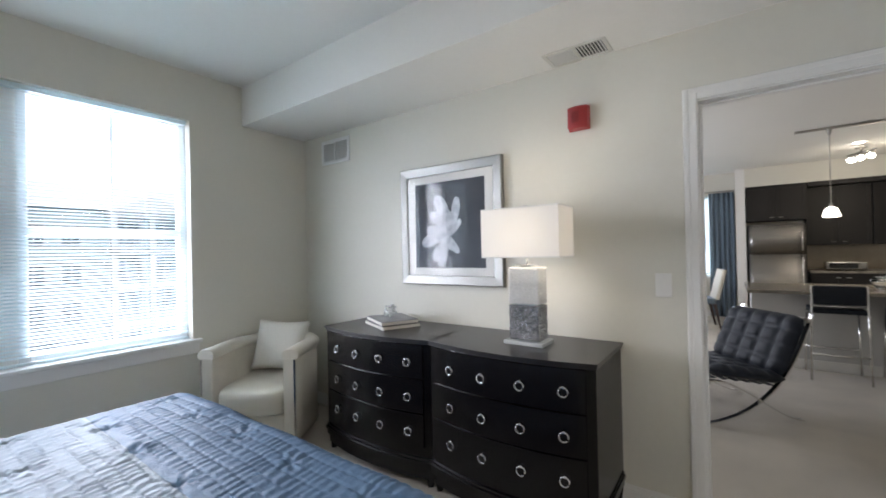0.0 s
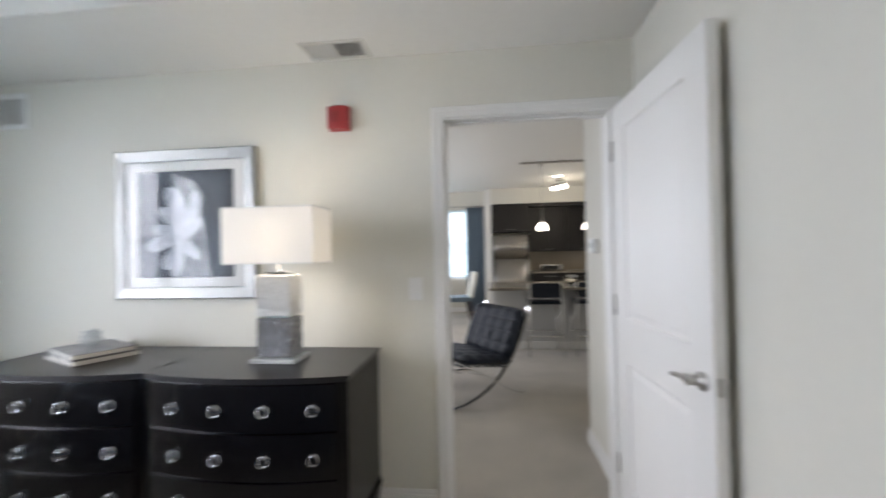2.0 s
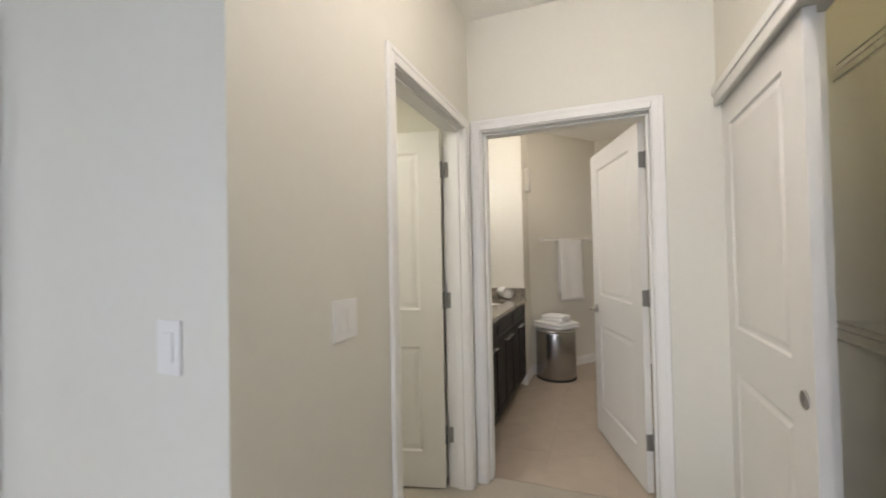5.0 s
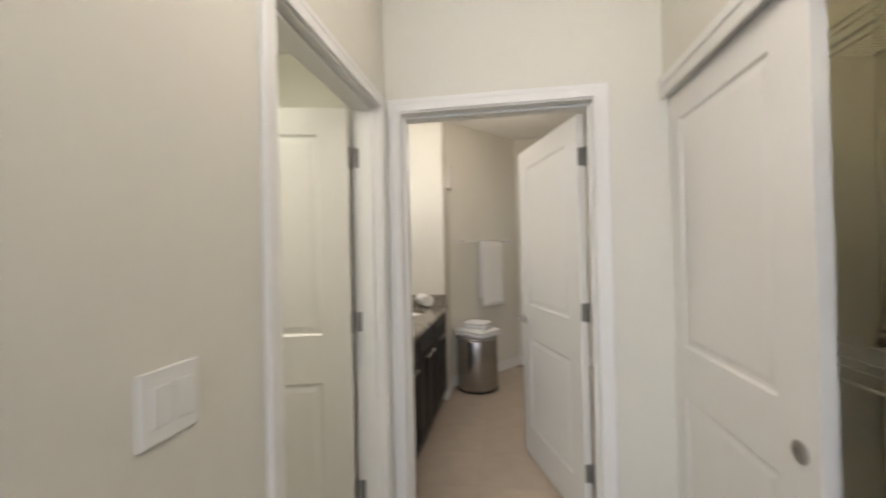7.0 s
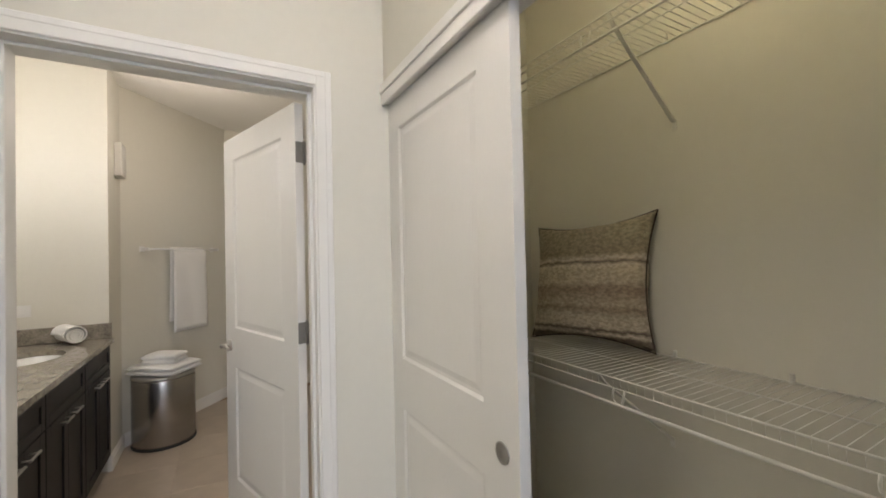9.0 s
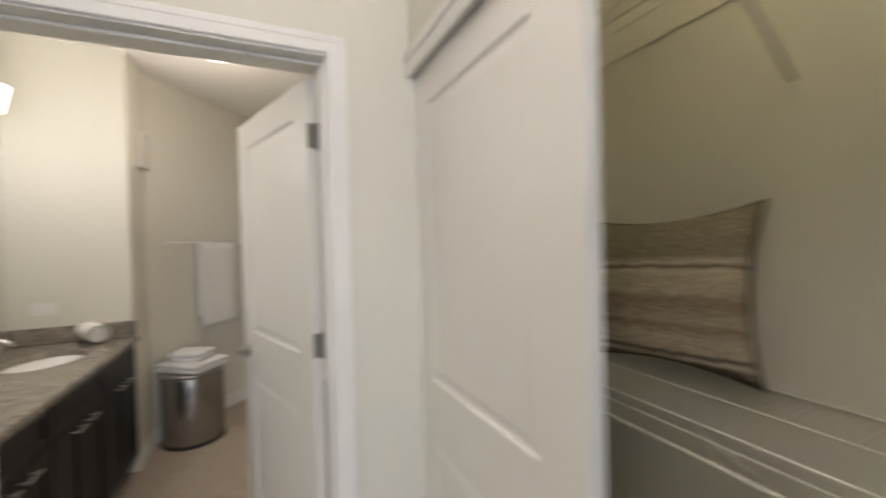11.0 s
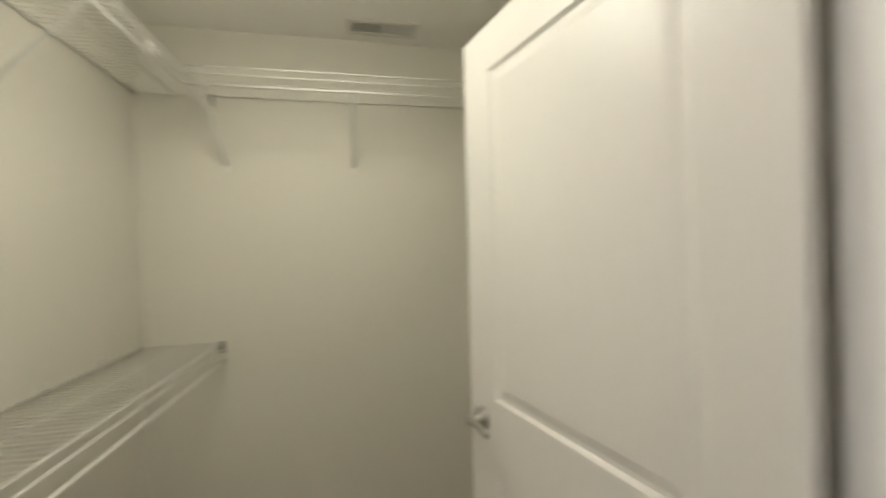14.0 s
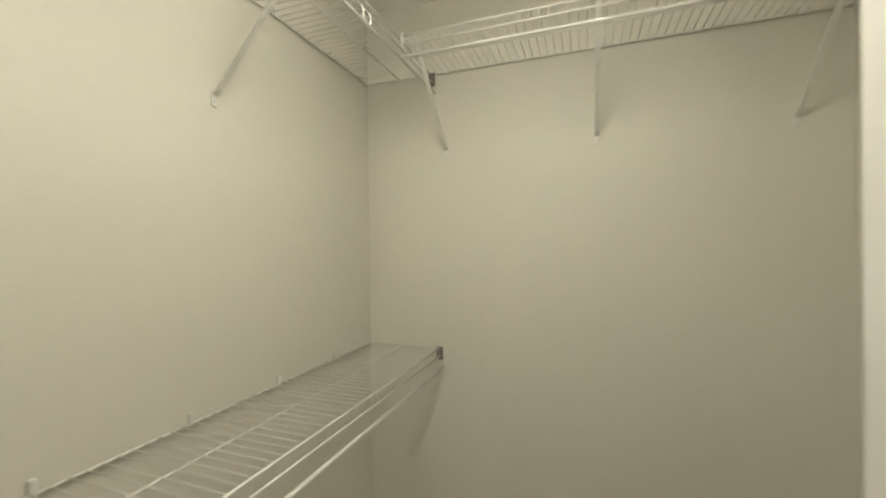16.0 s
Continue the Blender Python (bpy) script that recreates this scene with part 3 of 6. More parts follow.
box(b, D1[0] + 0.012, D1[1], NORTH + 0.045, NORTH + 0.08, HEAD - 0.012, HEAD - 0.001, 0.002)
structure("trim_door_stops", b, M_TRIM)
# closet opening lining
b = bmesh.new()
box(b, CD[0] - 0.05, HALL_E - 0.003, HALL_S, HALL_S + 0.014, HEAD - 0.03, HEAD + 0.055, 0.003)
box(b, CD[0] - 0.05, HALL_E - 0.003, HALL_S + 0.014, HALL_S + 0.021, HEAD + 0.015, HEAD + 0.055, 0.003)
box(b, CD[0] - 0.06, CD[0], HALL_S, HALL_S + 0.014, 0, HEAD - 0.03, 0.003)
box(b, CD[0], HALL_E, CLO_N, HALL_S, HEAD - 0.018, HEAD - 0.001)
structure("trim_closet_opening", b, M_TRIM)


def sash_window(name, y0, y1, z0, z1, x, sign=1, muntin=True):
    """A double-hung window in a wall along y; x is the outer face side of the sash."""
    mid = (z0 + z1) / 2 - 0.03
    win = tagged(new(name), "white vinyl double-hung window unit", "window", kind="structure")
    bm = bmesh.new()
    for a, c, d, e in ((y0, y0 + 0.045, z0, z1), (y1 - 0.045, y1, z0, z1), (y0 + 0.045, y1 - 0.045, z0, z0 + 0.05), (y0 + 0.045, y1 - 0.045, z1 - 0.045, z1)):
        box(bm, x, x + 0.07, a, c, d, e, 0.003)
    box(bm, x + 0.005, x + 0.055, y0 + 0.045, y1 - 0.045, mid - 0.025, mid + 0.025, 0.003)
    part("window_frame", bm, M_FRAMEV, win)
    bm = bmesh.new()
    box(bm, x + 0.02, x + 0.026, y0 + 0.045, y1 - 0.045, z0 + 0.05, mid - 0.025)
    p = part("pane", bm, M_PANE, win)
    p.visible_shadow = False
    bm = bmesh.new()
    box(bm, x + 0.035, x + 0.041, y0 + 0.045, y1 - 0.045, mid + 0.025, z1 - 0.045)
    p = part("pane", bm, M_PANE, win)
    p.visible_shadow = False
    if muntin:
        bm = bmesh.new()
        c = (y0 + y1) / 2
        box(bm, x + 0.042, x + 0.056, c - 0.006, c + 0.006, mid + 0.025, z1 - 0.045)
        part("glazing_bar", bm, M_BAR_BACKLIT, win)
    return win


YM0, YM1 = 0.61, 0.69
sash_window("window_1", YM1, WIN[1], WIN[2], WIN[3], WEST - 0.15)
sash_window("window_2", WIN[0], YM0, WIN[2], WIN[3], WEST - 0.15)
b = bmesh.new()
box(b, WEST - 0.15, WEST - 0.075, YM0, YM1, WIN[2], WIN[3], 0.003)
structure("window_mullion", b, M_TRIM)
b = bmesh.new()
box(b, WEST - 0.08, WEST + 0.045, WIN[0] - 0.05, WIN[1] + 0.05, WIN[2] - 0.022, WIN[2] + 0.004, 0.005, 2)
box(b, WEST + 0.001, WEST + 0.016, WIN[0] - 0.04, WIN[1] + 0.04, WIN[2] - 0.10, WIN[2] - 0.022, 0.003)
structure("window_sill", b, M_TRIM)


def blind(y0, y1, z0, z1, x, tilt, where=None):
    th = thing("window_blind", where or pose(x, (y0 + y1) / 2, z1), "white horizontal slat blind let down over the window, slats open", "blind", "window blinds")
    w = (y1 - y0) / 2
    bm = bmesh.new()
    box(bm, -0.018, 0.018, -w, w, -0.03, 0, 0.003)
    part("head_rail", bm, M_BLIND, th)
    n = int((z1 - z0 - 0.06) / 0.0205)
    base = None
    for i in range(n):
        z = -0.045 - i * 0.0205
        if base is None:
            bm = bmesh.new()
            for k in range(3):
                u = (-0.0125 + k * 0.0083, -0.0125 + (k + 1) * 0.0083)
                h = [0.0014 - 9 * v * v + v * math.tan(tilt) for v in u]
                vs = [bm.verts.new((u[0], -w, h[0])), bm.verts.new((u[1], -w, h[1])), bm.verts.new((u[1], w, h[1])), bm.verts.new((u[0], w, h[0]))]
                us = [bm.verts.new((v.co.x, v.co.y, v.co.z + 0.0006)) for v in vs]
                for q in ((vs[3], vs[2], vs[1], vs[0]), (us[0], us[1], us[2], us[3]), (vs[0], vs[1], us[1], us[0]), (vs[2], vs[3], us[3], us[2])):
                    bm.faces.new(q)
            base = part("slat", bm, M_BLIND, th)
            o = base
        else:
            o = new("slat", base.data)
            o.parent = th
        o.location = (0, 0, z)
    bm = bmesh.new()
    box(bm, -0.014, 0.014, -w, w, z0 - z1, z0 - z1 + 0.014, 0.002)
    part("bottom_rail", bm, M_BLIND, th)
    for s in (-0.72, 0.72):
        bm = bmesh.new()
        for dx in (-0.013, 0.013):
            tube(bm, (dx, w * s, -0.02), (dx, w * s, z0 - z1 + 0.01), 0.0008, 4)
        part("ladder_cord", bm, M_BLIND, th)
    bm = bmesh.new()
    tube(bm, (0.022, w - 0.06, -0.02), (0.024, w - 0.06, -0.75), 0.003, 6)
    part("tilt_wand", bm, M_WHITE, th)


blind(WIN[0] + 0.012, WIN[1] - 0.012, WIN[2] + 0.008, WIN[3] - 0.004, WEST - 0.045, radians(-15))

# ---- doors ----


def panel_leaf(bm, w, h, t, rail=0.130, lock=(0.79, 1.0)):
    """A two-panel moulded leaf from x 0 to w, centred on y, with recessed panels on both faces."""
    panels = ((rail, w - rail, 0.20, lock[0]), (rail, w - rail, lock[1], h - 0.12))
    core = t / 2 - 0.009
    box(bm, 0, w, -core, core, 0, h)
    for s in (-1, 1):
        y0, y1 = sorted((s * core, s * t / 2))
        for x0, x1, z0, z1 in ((0, rail, 0, h), (w - rail, w, 0, h), (rail, w - rail, 0, 0.20), (rail, w - rail, lock[0], lock[1]), (rail, w - rail, h - 0.12, h)):
            box(bm, x0, x1, y0, y1, z0, z1)
        for x0, x1, z0, z1 in panels:
            # sloped moulding ring then raised field
            a, c, yo, yi = 0.020, 0.030, s * t / 2, s * (core + 0.001)
            ring = []
            for inset, y in ((0.0, yo), (a * 0.45, yi), (a, yi), (c + 0.012, s * (t / 2 - 0.0035))):
                ring.append([bm.verts.new((x0 + inset, y, z0 + inset)), bm.verts.new((x1 - inset, y, z0 + inset)), bm.verts.new((x1 - inset, y, z1 - inset)), bm.verts.new((x0 + inset, y, z1 - inset))])
            for p, q in zip(ring, ring[1:]):
                for i in range(4):
                    bm.faces.new((p[i], p[(i + 1) % 4], q[(i + 1) % 4], q[i]))
            bm.faces.new(ring[-1])


def lever_set(parent, x, z, t, toward=-1):
    for s in (-1, 1):
        bm = bmesh.new()
        m = Matrix.Rotation(radians(90) * -s, 4, "X")
        lathe(bm, [(0.031, 0), (0.031, 0.004), (0.027, 0.010), (0.012, 0.012), (0.011, 0.045), (0.013, 0.05)], 20)
        bmesh.ops.transform(bm, matrix=Matrix.Translation((x, s * t / 2, z)) @ m, verts=bm.verts[:])
        y = s * (t / 2 + 0.048)
        sweep(bm, [(x + toward * u, y - s * 0.004 * math.sin(u * 28), z + 0.004 * math.sin(u * 40)) for u in (0, 0.02, 0.04, 0.06, 0.08, 0.098)], 0.0085, 8)
        part("door_handle", bm, M_NICKEL, parent, "brushed nickel lever")
    bm = bmesh.new()
    box(bm, x - toward * 0.062 - 0.002, x - toward * 0.062 + 0.002, -0.012, 0.012, z - 0.028, z + 0.028)
    part("latch_plate", bm, M_NICKEL, parent)


def hinge(bm, z):
    tube(bm, (0, 0, z - 0.045), (0, 0, z + 0.045), 0.0065, 10)
    tube(bm, (0, 0, z - 0.052), (0, 0, z + 0.052), 0.004, 8)


def swing_door(name, hx, hy, ang, w, label, t=0.036, side=1, hinge_z=(0.27, 1.05, 1.81), lever_z=0.90):
    """A door hung at (hx, hy); ang is the direction from hinge to latch; side: on which side of the leaf the pin sits."""
    th = tagged(new(name), label, "door", kind="structure")
    th.matrix_world = pose(hx, hy, 0.012, 0, 0, ang)
    bm = bmesh.new()
    panel_leaf(bm, w, HEAD - 0.017, t)
    bmesh.ops.transform(bm, matrix=Matrix.Translation((0.004, -side * (t / 2 + 0.002), 0)), verts=bm.verts[:])
    leaf = part("door_leaf", bm, M_DOOR, th)
    for z in hinge_z:
        bm = bmesh.new()
        hinge(bm, z)
        box(bm, 0.001, 0.0035, -0.037 if side > 0 else 0.002, -0.002 if side > 0 else 0.037, z - 0.044, z + 0.044)
        part("hinge", bm, M_HINGE_CLIP_SHADE, th)
    h = new("handle_set")
    h.parent = th
    h.location = (0, -side * (t / 2 + 0.002), 0)
    lever_set(h, w - 0.06, lever_z, t, -1)
    return th


def jamb_leaf(x0, x1, y0, y1, zs):
    bm = bmesh.new()
    for z in zs:
        box(bm, x0, x1, y0, y1, z - 0.044, z + 0.044, 0.0008)
    return bm


swing_door("door_1", 0.722, 2.528, -87, 0.785, "white two-panel bedroom door standing open against the wall, nickel lever", side=-1)
swing_door("door_2", 2.394, WIC_S + 0.016, 103.5, 0.815, "white two-panel walk-in closet door standing open, nickel hinges and lever", side=-1, hinge_z=(0.285, 1.05, 1.80), lever_z=0.93)
swing_door("door_3", BATH_W + 0.022, D3[0] + 0.006, 18, 0.823, "white two-panel bathroom door standing open, nickel hinges and lever", side=-1)
b = jamb_leaf(2.3965, 2.3995, WIC_S - 0.024, WIC_S - 0.001, (0.297, 1.062, 1.812))
part("hinge_leaf", b, M_HINGE_CLIP_SHADE, bpy.data.objects["trim_walk_in_door"])
b = jamb_leaf(BATH_W - 0.036, BATH_W - 0.002, D3[0] + 0.0005, D3[0] + 0.0035, (0.282, 1.062, 1.822))
part("hinge_leaf", b, M_HINGE_CLIP_SHADE, bpy.data.objects["trim_bath_door"])

# sliding closet panels
for i, (x0, y) in enumerate(((1.69, -0.397), (1.74, -0.437))):
    th = tagged(new("door_%d" % (4 + i)), "white two-panel sliding closet door with a round flush pull", "door", kind="structure")
    th.location = (x0, y, 0.012)
    bm = bmesh.new()
    panel_leaf(bm, 0.86, HEAD - 0.035, 0.034, 0.15, (0.755, 0.955))
    part("door_leaf", bm, M_DOOR, th)
    bm = bmesh.new()
    for s in (1, -1) if i == 0 else (-1,):
        ang = Matrix.Rotation(radians(-90) * s, 4, "X")
        k = bmesh.new()
        lathe(k, [(0.029, 0.0), (0.029, 0.003), (0.024, 0.003), (0.021, 0.0006), (0.0, 0.0004)], 24)
        bmesh.ops.transform(k, matrix=Matrix.Translation((0.068, s * 0.0172, 0.850)) @ ang, verts=k.verts[:])
        tmp = bpy.data.meshes.new("t")
        k.to_mesh(tmp)
        k.free()
        bm.from_mesh(tmp)
        bpy.data.meshes.remove(tmp)
    part("flush_pull", bm, M_NICKEL, th)

# ---- fixed fittings ----


def plate(name, m, w, h, label, rockers=1, category="switch", mat=None):
    """A wall plate that faces local -y."""
    th = thing(name, m, label, category)
    bm = bmesh.new()
    box(bm, -w / 2, w / 2, -0.006, 0, -h / 2, h / 2, 0.002, 2)
    part("cover_plate", bm, M_PLATE, th)
    for i in range(rockers):
        cx = (i - (rockers - 1) / 2) * 0.046
        bm = bmesh.new()
        vs = box(bm, cx - 0.0165, cx + 0.0165, -0.009, -0.0062, -0.033, 0.033, 0.0012)
        part("rocker", bm, M_PLATE, th)
    return th


plate("light_switch", pose(-0.285, NORTH, 1.15), 0.073, 0.118, "white single rocker light switch on the wall beside the bedroom door")
plate("light_switch", pose(EAST, 1.055, 1.13, 0, 0, -90), 0.073, 0.118, "white single rocker light switch on the wall at the hall mouth")
plate("light_switch", pose(1.235, HALL_N, 1.135), 0.118, 0.118, "white double light switch on the hall wall beside the closet door", 2)


def vent(name, m, w, h, nslots, label, open_part=(0, 1), depth=0.008):
    """A louvred register facing local -z."""
    th = thing(name, m, label, "vent")
    bm = bmesh.new()
    f = 0.022
    for x0, x1, y0, y1 in ((-w / 2, w / 2, -h / 2, -h / 2 + f), (-w / 2, w / 2, h / 2 - f, h / 2), (-w / 2, -w / 2 + f, -h / 2 + f, h / 2 - f), (w / 2 - f, w / 2, -h / 2 + f, h / 2 - f)):
        box(bm, x0, x1, y0, y1, -depth, 0, 0.002)
    box(bm, -0.006, 0.006, -h / 2 + f, h / 2 - f, -depth * 0.8, 0)
    part("frame", bm, M_VENT, th)
    # dark sheet paints the shade of the duct behind the louvres
    bm = bmesh.new()
    box(bm, -w / 2 + f, w / 2 - f, -h / 2 + f, h / 2 - f, -0.001, 0)
    part("shade_backing", bm, M_DARK, th)
    u0, u1 = -w / 2 + f, w / 2 - f
    for i in range(nslots):
        x = u0 + (i + 0.5) * (u1 - u0) / nslots
        bm = bmesh.new()
        tilt = radians(38) if x > 0 else radians(-38)
        box(bm, -0.0065, 0.0065, -h / 2 + f, h / 2 - f, -0.0008, 0.0008, m=Matrix.Translation((x, 0, -depth * 0.55)) @ Matrix.Rotation(tilt, 4, "Y"))
        part("slat", bm, M_WHITE, th)
    return th


vent("ceiling_vent", pose(-0.655, 2.43, SOFFIT_Z), 0.33, 0.18, 18, "white louvred supply register in the soffit over the bedroom")
vent("ceiling_vent", pose(1.96, 2.375, WIC_CEIL), 0.29, 0.12, 15, "white louvred register in the walk-in closet ceiling")


def wall_grille():
    th = thing("wall_vent", pose(-2.77, NORTH, 2.23), "white return-air grille high on the bedroom wall", "vent")
    w, h, f = 0.36, 0.21, 0.028
    bm = bmesh.new()
    for x0, x1, z0, z1 in ((-w / 2, w / 2, -h / 2, -h / 2 + f), (-w / 2, w / 2, h / 2 - f, h / 2), (-w / 2, -w / 2 + f, -h / 2 + f, h / 2 - f), (w / 2 - f, w / 2, -h / 2 + f, h / 2 - f), (-0.006, 0.006, -h / 2 + f, h / 2 - f)):
        box(bm, x0, x1, -0.010, 0, z0, z1, 0.002)
    part("frame", bm, M_WHITE, th)
    # grey sheet stands in for the shade between the grille slats
    bm = bmesh.new()
    box(bm, -w / 2 + f, w / 2 - f, -0.001, 0, -h / 2 + f, h / 2 - f)
    part("shade_backing", bm, material("vent_shadow", (0.46, 0.45, 0.42), 0.8), th)
    n = 12
    for i in range(n):
        z = -h / 2 + f + (i + 0.5) * (h - 2 * f) / n
        bm = bmesh.new()
        box(bm, -w / 2 + f, w / 2 - f, -0.006, 0.006, -0.0007, 0.0007, m=Matrix.Translation((0, -0.005, z)) @ Matrix.Rotation(radians(40), 4, "X"))
        part("slat", bm, M_WHITE, th)


wall_grille()


def fire_alarm():
    th = thing("fire_alarm", pose(-0.681, NORTH, 2.068), "red wall-mounted fire alarm sounder above the dresser", "alarm")
    bm = bmesh.new()
    n = 10
    secs = []
    for k, z in enumerate((-0.062, -0.055, 0.0, 0.055, 0.062)):
        inset = 0.006 if k in (0, 4) else 0
        row = [bm.verts.new((-0.055 + inset, 0, z))]
        for i in range(n + 1):
            u = i / n
            x = -0.055 + inset + u * (0.11 - 2 * inset)
            row.append(bm.verts.new((x, -0.040 - 0.012 * math.sin(math.pi * u) + inset, z)))
        row.append(bm.verts.new((0.055 - inset, 0, z)))
        secs.append(row)
    for a, c in zip(secs, secs[1:]):
        for i in range(len(a) - 1):
            bm.faces.new((a[i], a[i + 1], c[i + 1], c[i]))
        bm.faces.new((a[-1], a[0], c[0], c[-1]))
    bm.faces.new(secs[0])
    bm.faces.new(secs[-1][::-1])
    part("housing", bm, M_RED, th)
    bm = bmesh.new()
    for i in range(9):
        z = -0.028 + i * 0.007
        box(bm, -0.03, 0.012, -0.0535, -0.049, z, z + 0.0025)
    part("sounder_grille", bm, material("dark_red_plastic", (0.16, 0.012, 0.012), 0.5), th)
    bm = bmesh.new()
    box(bm, -0.058, 0.058, -0.004, 0, -0.066, 0.066, 0.001)
    part("back_plate", bm, M_RED, th)


fire_alarm()

# ---- wire shelves ----


def wire_shelf(name, m, length, depth, label, brackets=(), clips=(), hooks=(), rail_drop=0.075, mid=1):
    """Ventilated shelf: local x along the wall, y from the wall outwards, top wires at z 0."""
    th = thing(name, m, label, "shelf")
    bm = bmesh.new()
    n = int(length / 0.0254)
    for i in range(n + 1):
        x = 0.006 + i * (length - 0.012) / n
        sweep(bm, [(x, 0.006, 0), (x, depth, 0), (x, depth + 0.001, -0.030)], 0.0012, 5)
    part("wire_deck", bm, M_WIRE, th, kind="stuff")
    for y, z, r in ((0.006, -0.0035, 0.0032), (depth, -0.0035, 0.0032), (depth + 0.003, -0.032, 0.0030), (depth * 0.52, -0.0035, 0.0028)):
        bm = bmesh.new()
        tube(bm, (0.002, y, z), (length - 0.002, y, z), r, 8)
        part("long_wire", bm, M_WIRE, th)
    bm = bmesh.new()
    tube(bm, (0.002, depth + 0.012, -rail_drop), (length - 0.002, depth + 0.012, -rail_drop), 0.0052, 10)
    part("hang_rail", bm, M_WIRE, th)
    for x in brackets:
        bm = bmesh.new()
        sweep(bm, [(x, depth - 0.004, -0.006), (x, depth - 0.03, -0.035), (x, 0.02, -0.285), (x, 0.004, -0.295)], 0, flat=(0.014, 0.005, (1, 0, 0)))
        box(bm, x - 0.008, x + 0.008, 0, 0.004, -0.325, -0.288, 0.001)
        tube(bm, (x, 0.003, -0.312), (x, 0.0065, -0.312), 0.004, 8)
        part("bracket", bm, M_WIRE, th)
    for x in clips:
        bm = bmesh.new()
        box(bm, x - 0.006, x + 0.006, 0, 0.010, -0.008, 0.022, 0.002)
        tube(bm, (x, 0.009, 0.015), (x, 0.0115, 0.015), 0.003, 8)
        part("wall_clip", bm, M_WIRE, th)
    for x in hooks:
        bm = bmesh.new()
        pts = [(x - 0.018 * math.cos(a), depth + 0.010, -rail_drop * 0.62 - 0.03 * math.sin(a)) for a in [math.pi * k / 8 for k in range(9)]]
        pts = [(x - 0.018, depth + 0.004, -0.03)] + pts + [(x + 0.018, depth + 0.004, -0.03)]
        sweep(bm, pts, 0.0032, 6)
        part("rail_hook", bm, M_WIRE, th)
    for x in (0.0, length):
        bm = bmesh.new()
        box(bm, x - 0.003 if x else 0.0, x if x else 0.003, depth - 0.012, depth + 0.014, -0.045, 0.004, 0.001)
        # the bracket at x 0 is darkened to paint in the shade there
        part("end_bracket", bm, M_WIRE if x else M_HINGE_CLIP_SHADE, th)
    return th


TOPZ, LOWZ = 2.10, 1.055
L = WIC_N - WIC_S - 0.02
# the west wall: the shelf runs along y
wire_shelf("wire_shelf", pose(WIC_W, WIC_N - 0.002, LOWZ, 0, 0, -90), L, 0.30, "white wire shelf on the closet side wall at waist height", brackets=(1.30,), clips=[0.25 + 0.27 * i for i in range(5)])
wire_shelf("wire_shelf", pose(WIC_W, WIC_N - 0.002, TOPZ, 0, 0, -90), L, 0.28, "white wire shelf high on the closet side wall", brackets=(0.72, 1.3), clips=[0.25 + 0.27 * i for i in range(5)], hooks=(0.5, 0.78))
# the north wall: the shelf runs along x
wire_shelf("wire_shelf", pose(WIC_E - 0.002, WIC_N, TOPZ, 0, 0, 180), WIC_E - WIC_W - 0.30, 0.30, "white wire shelf high on the closet end wall", brackets=(0.13, 0.67, 1.20), clips=[0.12 + 0.27 * i for i in range(5)], hooks=(0.45,))
# hall closet
wire_shelf("wire_shelf", pose(CLO_W + 0.002, CLO_S, 1.0), HALL_E - CLO_W - 0.004, 0.38, "white wire shelf at waist height in the hall closet", brackets=(0.88,), clips=[0.2 + 0.33 * i for i in range(5)], hooks=(0.80, 0.25))
wire_shelf("wire_shelf", pose(CLO_W + 0.002, CLO_S, 2.12), HALL_E - CLO_W - 0.004, 0.34, "white wire shelf high in the hall closet", brackets=(0.84,), clips=[0.2 + 0.33 * i for i in range(5)], hooks=(0.92, 1.3))


def cushion(name, m, w, h, d, mat, label, category="cushion", piping=None, wrinkle=0.004, seed=3, group="", pinch=0.11):
    """A stuffed square cushion: local x width, z height from 0, y thickness."""
    th = thing(name, m, label, category, group)
    n = 28
    rng = random.Random(seed)
    ph = [rng.uniform(0, 6.28) for _ in range(6)]
    bm = bmesh.new()
    sheets = []
    for s in (-1, 1):
        g = []
        for j in range(n + 1):
            row = []
            for i in range(n + 1):
                u, v = i / n * 2 - 1, j / n * 2 - 1
                pinx = 1 - pinch * (1 - abs(v) ** 2) * abs(u) ** 6
                pinz = 1 - pinch * (1 - abs(u) ** 2) * abs(v) ** 6
                f = max(0, (1 - u ** 4)) ** 0.55 * max(0, (1 - v ** 4)) ** 0.55
                y = s * d / 2 * f + wrinkle * f * math.sin(5 * u + ph[0] + 3 * v) * math.sin(4 * v + ph[1])
                row.append((u * w / 2 * pinx, y, h / 2 + v * h / 2 * pinz))
            g.append(row)
        sheets.append(g)
    front = [[bm.verts.new(p) for p in row] for row in sheets[0]]
    back = [[front[j][i] if i in (0, n) or j in (0, n) else bm.verts.new(sheets[1][j][i]) for i in range(n + 1)] for j in range(n + 1)]
    for g in (front, back):
        for j in range(n):
            for i in range(n):
                bm.faces.new((g[j][i], g[j][i + 1], g[j + 1][i + 1], g[j + 1][i]))
    part("cover", bm, mat, th, smooth=True)
    edge = [sheets[0][0][i] for i in range(n + 1)] + [sheets[0][j][n] for j in range(1, n + 1)] + [sheets[0][n][i] for i in range(n - 1, -1, -1)] + [sheets[0][j][0] for j in range(n - 1, 0, -1)]
    bm = bmesh.new()
    sweep(bm, edge, 0.0032, 6, closed=True)
    part("piping", bm, piping or mat, th)
    return th


cushion("throw_pillow", pose(2.05, -1.02, 1.006, -10, -3, 180 + 5), 0.57, 0.51, 0.115, M_WOVEN, "brown striped woven throw pillow leaning on the closet shelf", "pillow", M_BARWOOD, wrinkle=0.009, pinch=0.14)

